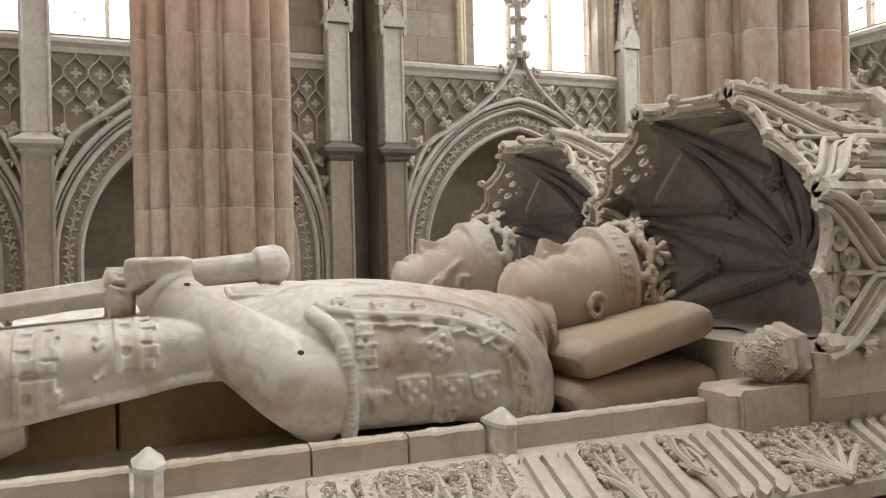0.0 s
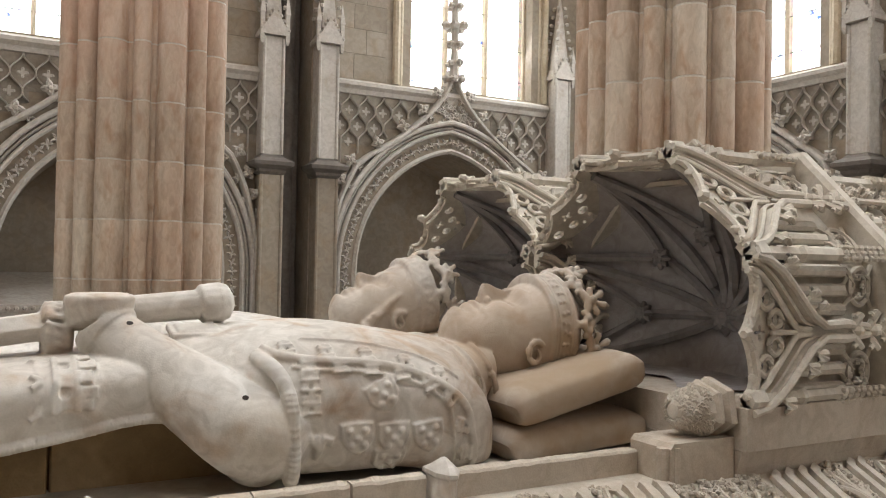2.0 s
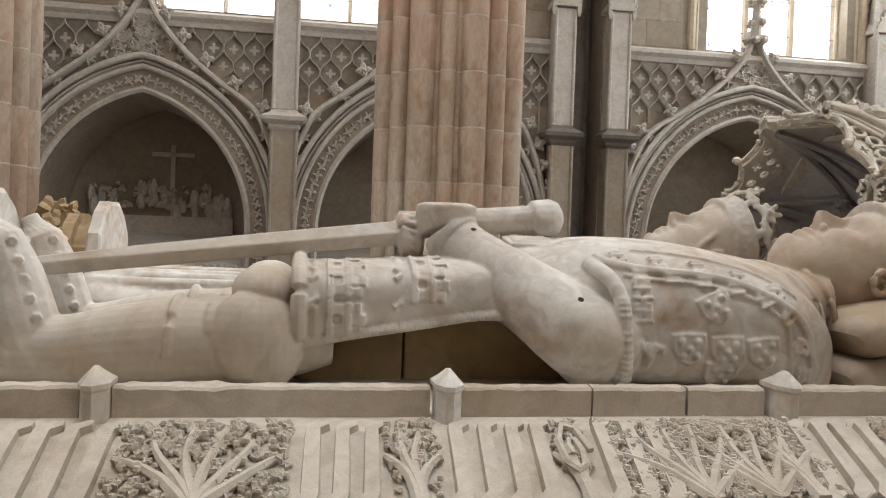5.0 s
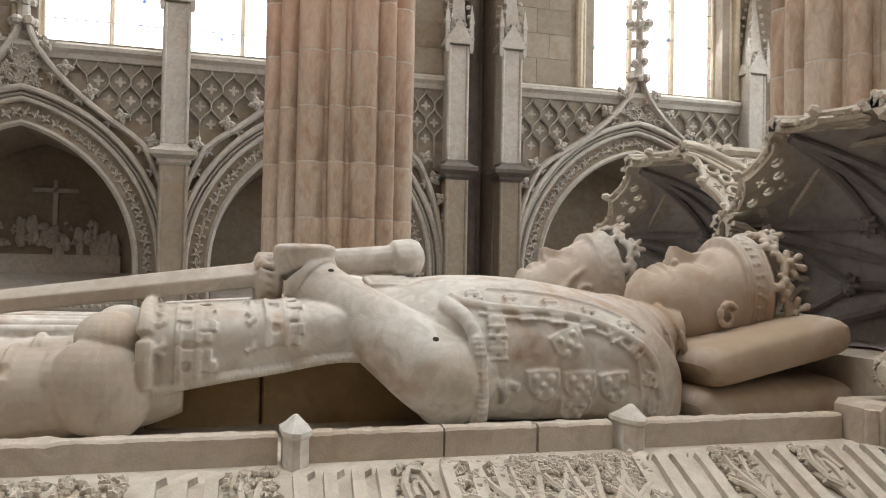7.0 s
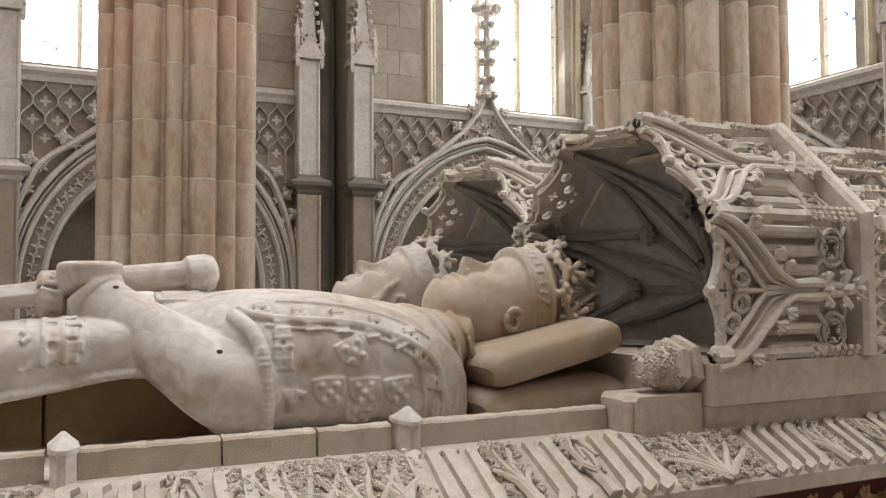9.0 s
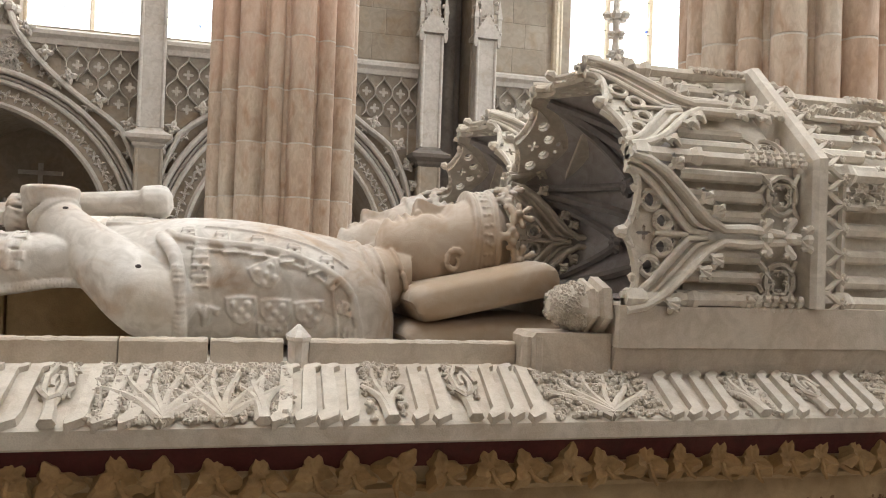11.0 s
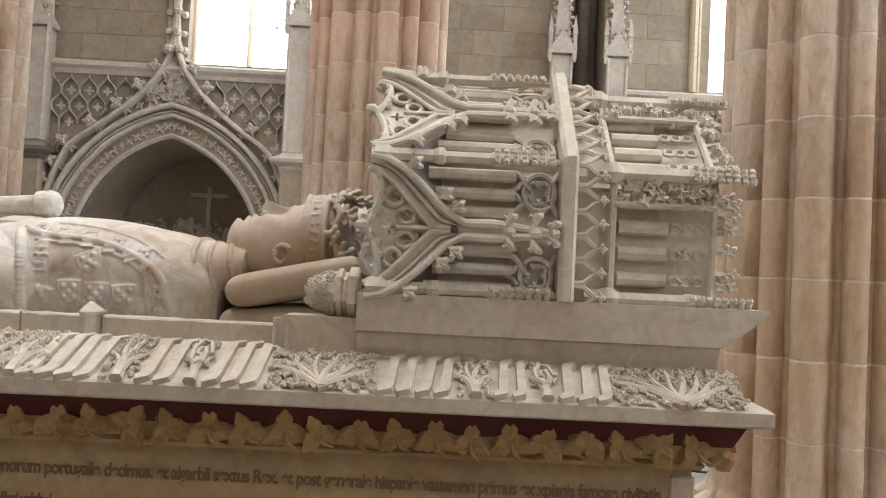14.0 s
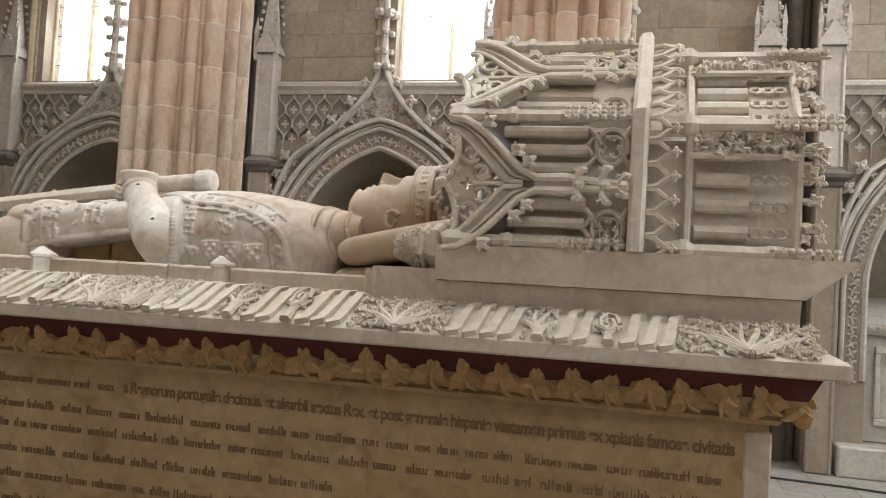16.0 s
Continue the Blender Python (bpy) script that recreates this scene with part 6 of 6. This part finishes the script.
for guess in ((-0.413, 0.245, 2.012), (-0.268, 0.105, 1.915)):
    hit, place, normal, _ = view.closest_point_on_mesh(guess)
    s = Solid()
    m = Matrix.Translation(place) @ normal.to_track_quat("Z", "Y").to_matrix().to_4x4()
    s.loft([[m @ Vector((r * math.cos(math.pi * k / 8), r * 0.8 * math.sin(math.pi * k / 8), z)) for k in range(16)] for z, r in ((-0.006, 0.005), (0.0006, 0.0052), (0.0008, 0.004))])
    tagged(new("dowel_hole", s.mesh("dowel_hole", SOCKET)), "small disc on the effigy's stone arm, coloured as a dowel hole's shade", "hole", group="dowel holes")

# the second effigy, mostly hidden behind the first
QY = 0.93
s = Solid()
s.loft([superring(r[0], r[1] - 0.02, r[2], r[3] * 0.94, QY, 40, 2.2) for r in TROWS])
s.loft([superring(0.10, 1.93, 1.80, 0.11, QY, 28, 2.2), superring(0.22, 1.96, 1.84, 0.07, QY, 28, 2.2)])
lady = Solid()
head(lady, QY, 0.02)
crown(lady, QY, 0.02, rng)
s.merge(lady, pose(0.30, 0, 1.95) @ pose(0, 0, 0, 0, -9, 0) @ pose(-0.30, 0, -1.935))
for k in range(9):
    y = QY - 0.085 + 0.004 * (k % 3)
    s.tube([(0.34 - 0.012 * k, y - 0.004 * (k % 2), 2.03 - 0.012 * k), (0.31 - 0.012 * k, y - 0.010, 2.01 - 0.012 * k), (0.29 - 0.012 * k, y, 1.99 - 0.012 * k), (0.26 - 0.012 * k, y - 0.008, 1.975 - 0.012 * k)], 0.008, 6)
rows = [(-0.55, 1.90, 1.765, 0.17), (-0.8, 1.89, 1.765, 0.18), (-1.0, 1.88, 1.765, 0.19), (-1.15, 1.90, 1.765, 0.19), (-1.20, 1.87, 1.77, 0.17)]
s.loft([superring(r[0], r[1], r[2], r[3], QY, 40, 2.2) for r in smooth_rows(rows, 4)])
for k in range(9):
    y = QY - 0.14 + 0.035 * k
    s.tube([(-0.5, y, 1.905 - 0.5 * (y - QY) ** 2), (-0.8, y + 0.01 * math.sin(k), 1.897 - 1.0 * (y - QY) ** 2), (-1.15, y + 0.02 * math.sin(2 * k), 1.90 - 1.2 * (y - QY) ** 2)], [0.006, 0.010, 0.014], 6)
queen = effigy_mesh("reclining_effigy", s, 0.005)
tagged(queen, "limestone effigy of a crowned lady beside the knight", "statue")


# ---- cushions under the heads
def cushion(yc, dx, x0, x1, z0, z1, thick, hw, name="stone_cushion"):
    s = Solid()
    rows = []
    n = 22
    for k in range(n + 1):
        q = 0.002 + 0.996 * (0.5 - 0.5 * math.cos(math.pi * k / n))
        f = (1 - abs(2 * q - 1) ** 12) ** 0.40
        zc = z0 + (z1 - z0) * q
        ring = []
        for j in range(32):
            a = 2 * math.pi * j / 32
            c, sn = math.cos(a), math.sin(a)
            ring.append((x0 + dx + (x1 - x0) * q - sn * 0.01, yc + math.copysign(abs(c) ** 0.40, c) * hw * (0.90 + 0.10 * f), zc + math.copysign(abs(sn) ** 0.46, sn) * thick * f * 0.94))
        rows.append(ring)
    s.loft(rows)
    me = s.mesh(name, EFFIGY, smooth=True)
    return tagged(new(name, me), "worn stone cushion with a rounded edge under the head", "cushion", group="stone cushions")


cushion(KY, 0, 0.235, 0.535, 1.848, 1.915, 0.043, 0.207)
cushion(KY, 0, 0.225, 0.55, 1.780, 1.800, 0.040, 0.197)
cushion(QY, 0.02, 0.215, 0.528, 1.848, 1.915, 0.036, 0.20)
cushion(QY, 0.02, 0.178, 0.53, 1.780, 1.800, 0.040, 0.200)

# ---- foot consoles
for yc, ox in ((KY - 0.02, 0.06), (QY + 0.07, 0.095)):
    s = Solid()
    o = [(-0.15, 1.742), (-0.15, 1.98), (-0.10, 2.03), (-0.05, 2.055), (0.05, 2.055), (0.10, 2.03), (0.15, 1.98), (0.15, 1.742)]
    t = thing("foot_console", "white limestone console block at the feet of an effigy", "console", (-1.27 + ox, yc, 1.742), group="foot consoles")
    s.loft([[(x + ox, yc + a * k, 1.742 + (b - 1.742) * k) for a, b in o] for x, k in ((-1.235, 0.97), (-1.24, 1.0), (-1.262, 1.0), (-1.268, 0.94))])
    part("front_plate", s, EFFIGY, t)
    s = Solid()
    s.loft([[(x + ox, yc + a * k, 1.742 + (b - 1.742) * k) for a, b in o] for x, k in ((-1.268, 0.86), (-1.30, 0.86), (-1.305, 0.9), (-1.33, 0.9))])
    part("back_plate", s, CHEST, t)
    s = Solid()
    for k in range(30):
        a = rng.choice(o[1:7])
        s.leaf(pose(ox + rng.uniform(-1.40, -1.335), yc + a[0] * rng.uniform(0.4, 0.95), 1.80 + (a[1] - 1.80) * rng.uniform(0.6, 0.95), rng.uniform(0, 360), -60, 0), 0.03, 4, 0.5, 0.5)
    part("leaf_bell", s, CHEST, t)

# ---------------------------------------------------------------- floor slabs and cable
PIECE = {}
for i in range(24):
    for j in range(22):
        x0, y0 = ROOM["x0"] + 0.70 * i + (0.35 if j % 2 else 0), ROOM["y0"] + 0.70 * j
        if x0 < 0.5 or y0 < 2.4 or x0 > 6.6 or y0 > 7.2:
            continue
        if "slab" not in PIECE:
            s = Solid()
            s.chamfer_box((0.003, 0.003, -0.02), (0.697, 0.697, 0.0), 0.003)
            PIECE["slab"] = s.mesh("paving_slab", PAVING)
        ob = new("paving_slab", PIECE["slab"])
        ob.parent = floor
        ob.location = (x0, y0, 0)
s = Solid()
for i in range(24):
    for j in range(22):
        x0, y0 = ROOM["x0"] + 0.70 * i + (0.35 if j % 2 else 0), ROOM["y0"] + 0.70 * j
        if x0 < 0.5 or y0 < 2.4 or x0 > 6.6 or y0 > 7.2:
            s.box((x0 + 0.003, y0 + 0.003, -0.02), (x0 + 0.697, y0 + 0.697, 0.0))
part("paving_slabs", s, PAVING, floor, kind="stuff")

# ---- a cable lying on the floor by the wall tombs
s = Solid()
s.tube([(6.2, 4.9, 0.012), (5.6, 5.6, 0.012), (5.1, 6.4, 0.012), (4.2, 6.9, 0.012), (3.0, 7.2, 0.012), (1.6, 7.35, 0.012)], 0.012, 8)
tagged(new("floor_cable", s.mesh("floor_cable", CABLE, smooth=True)), "thin black cable lying across the stone floor", "cable")
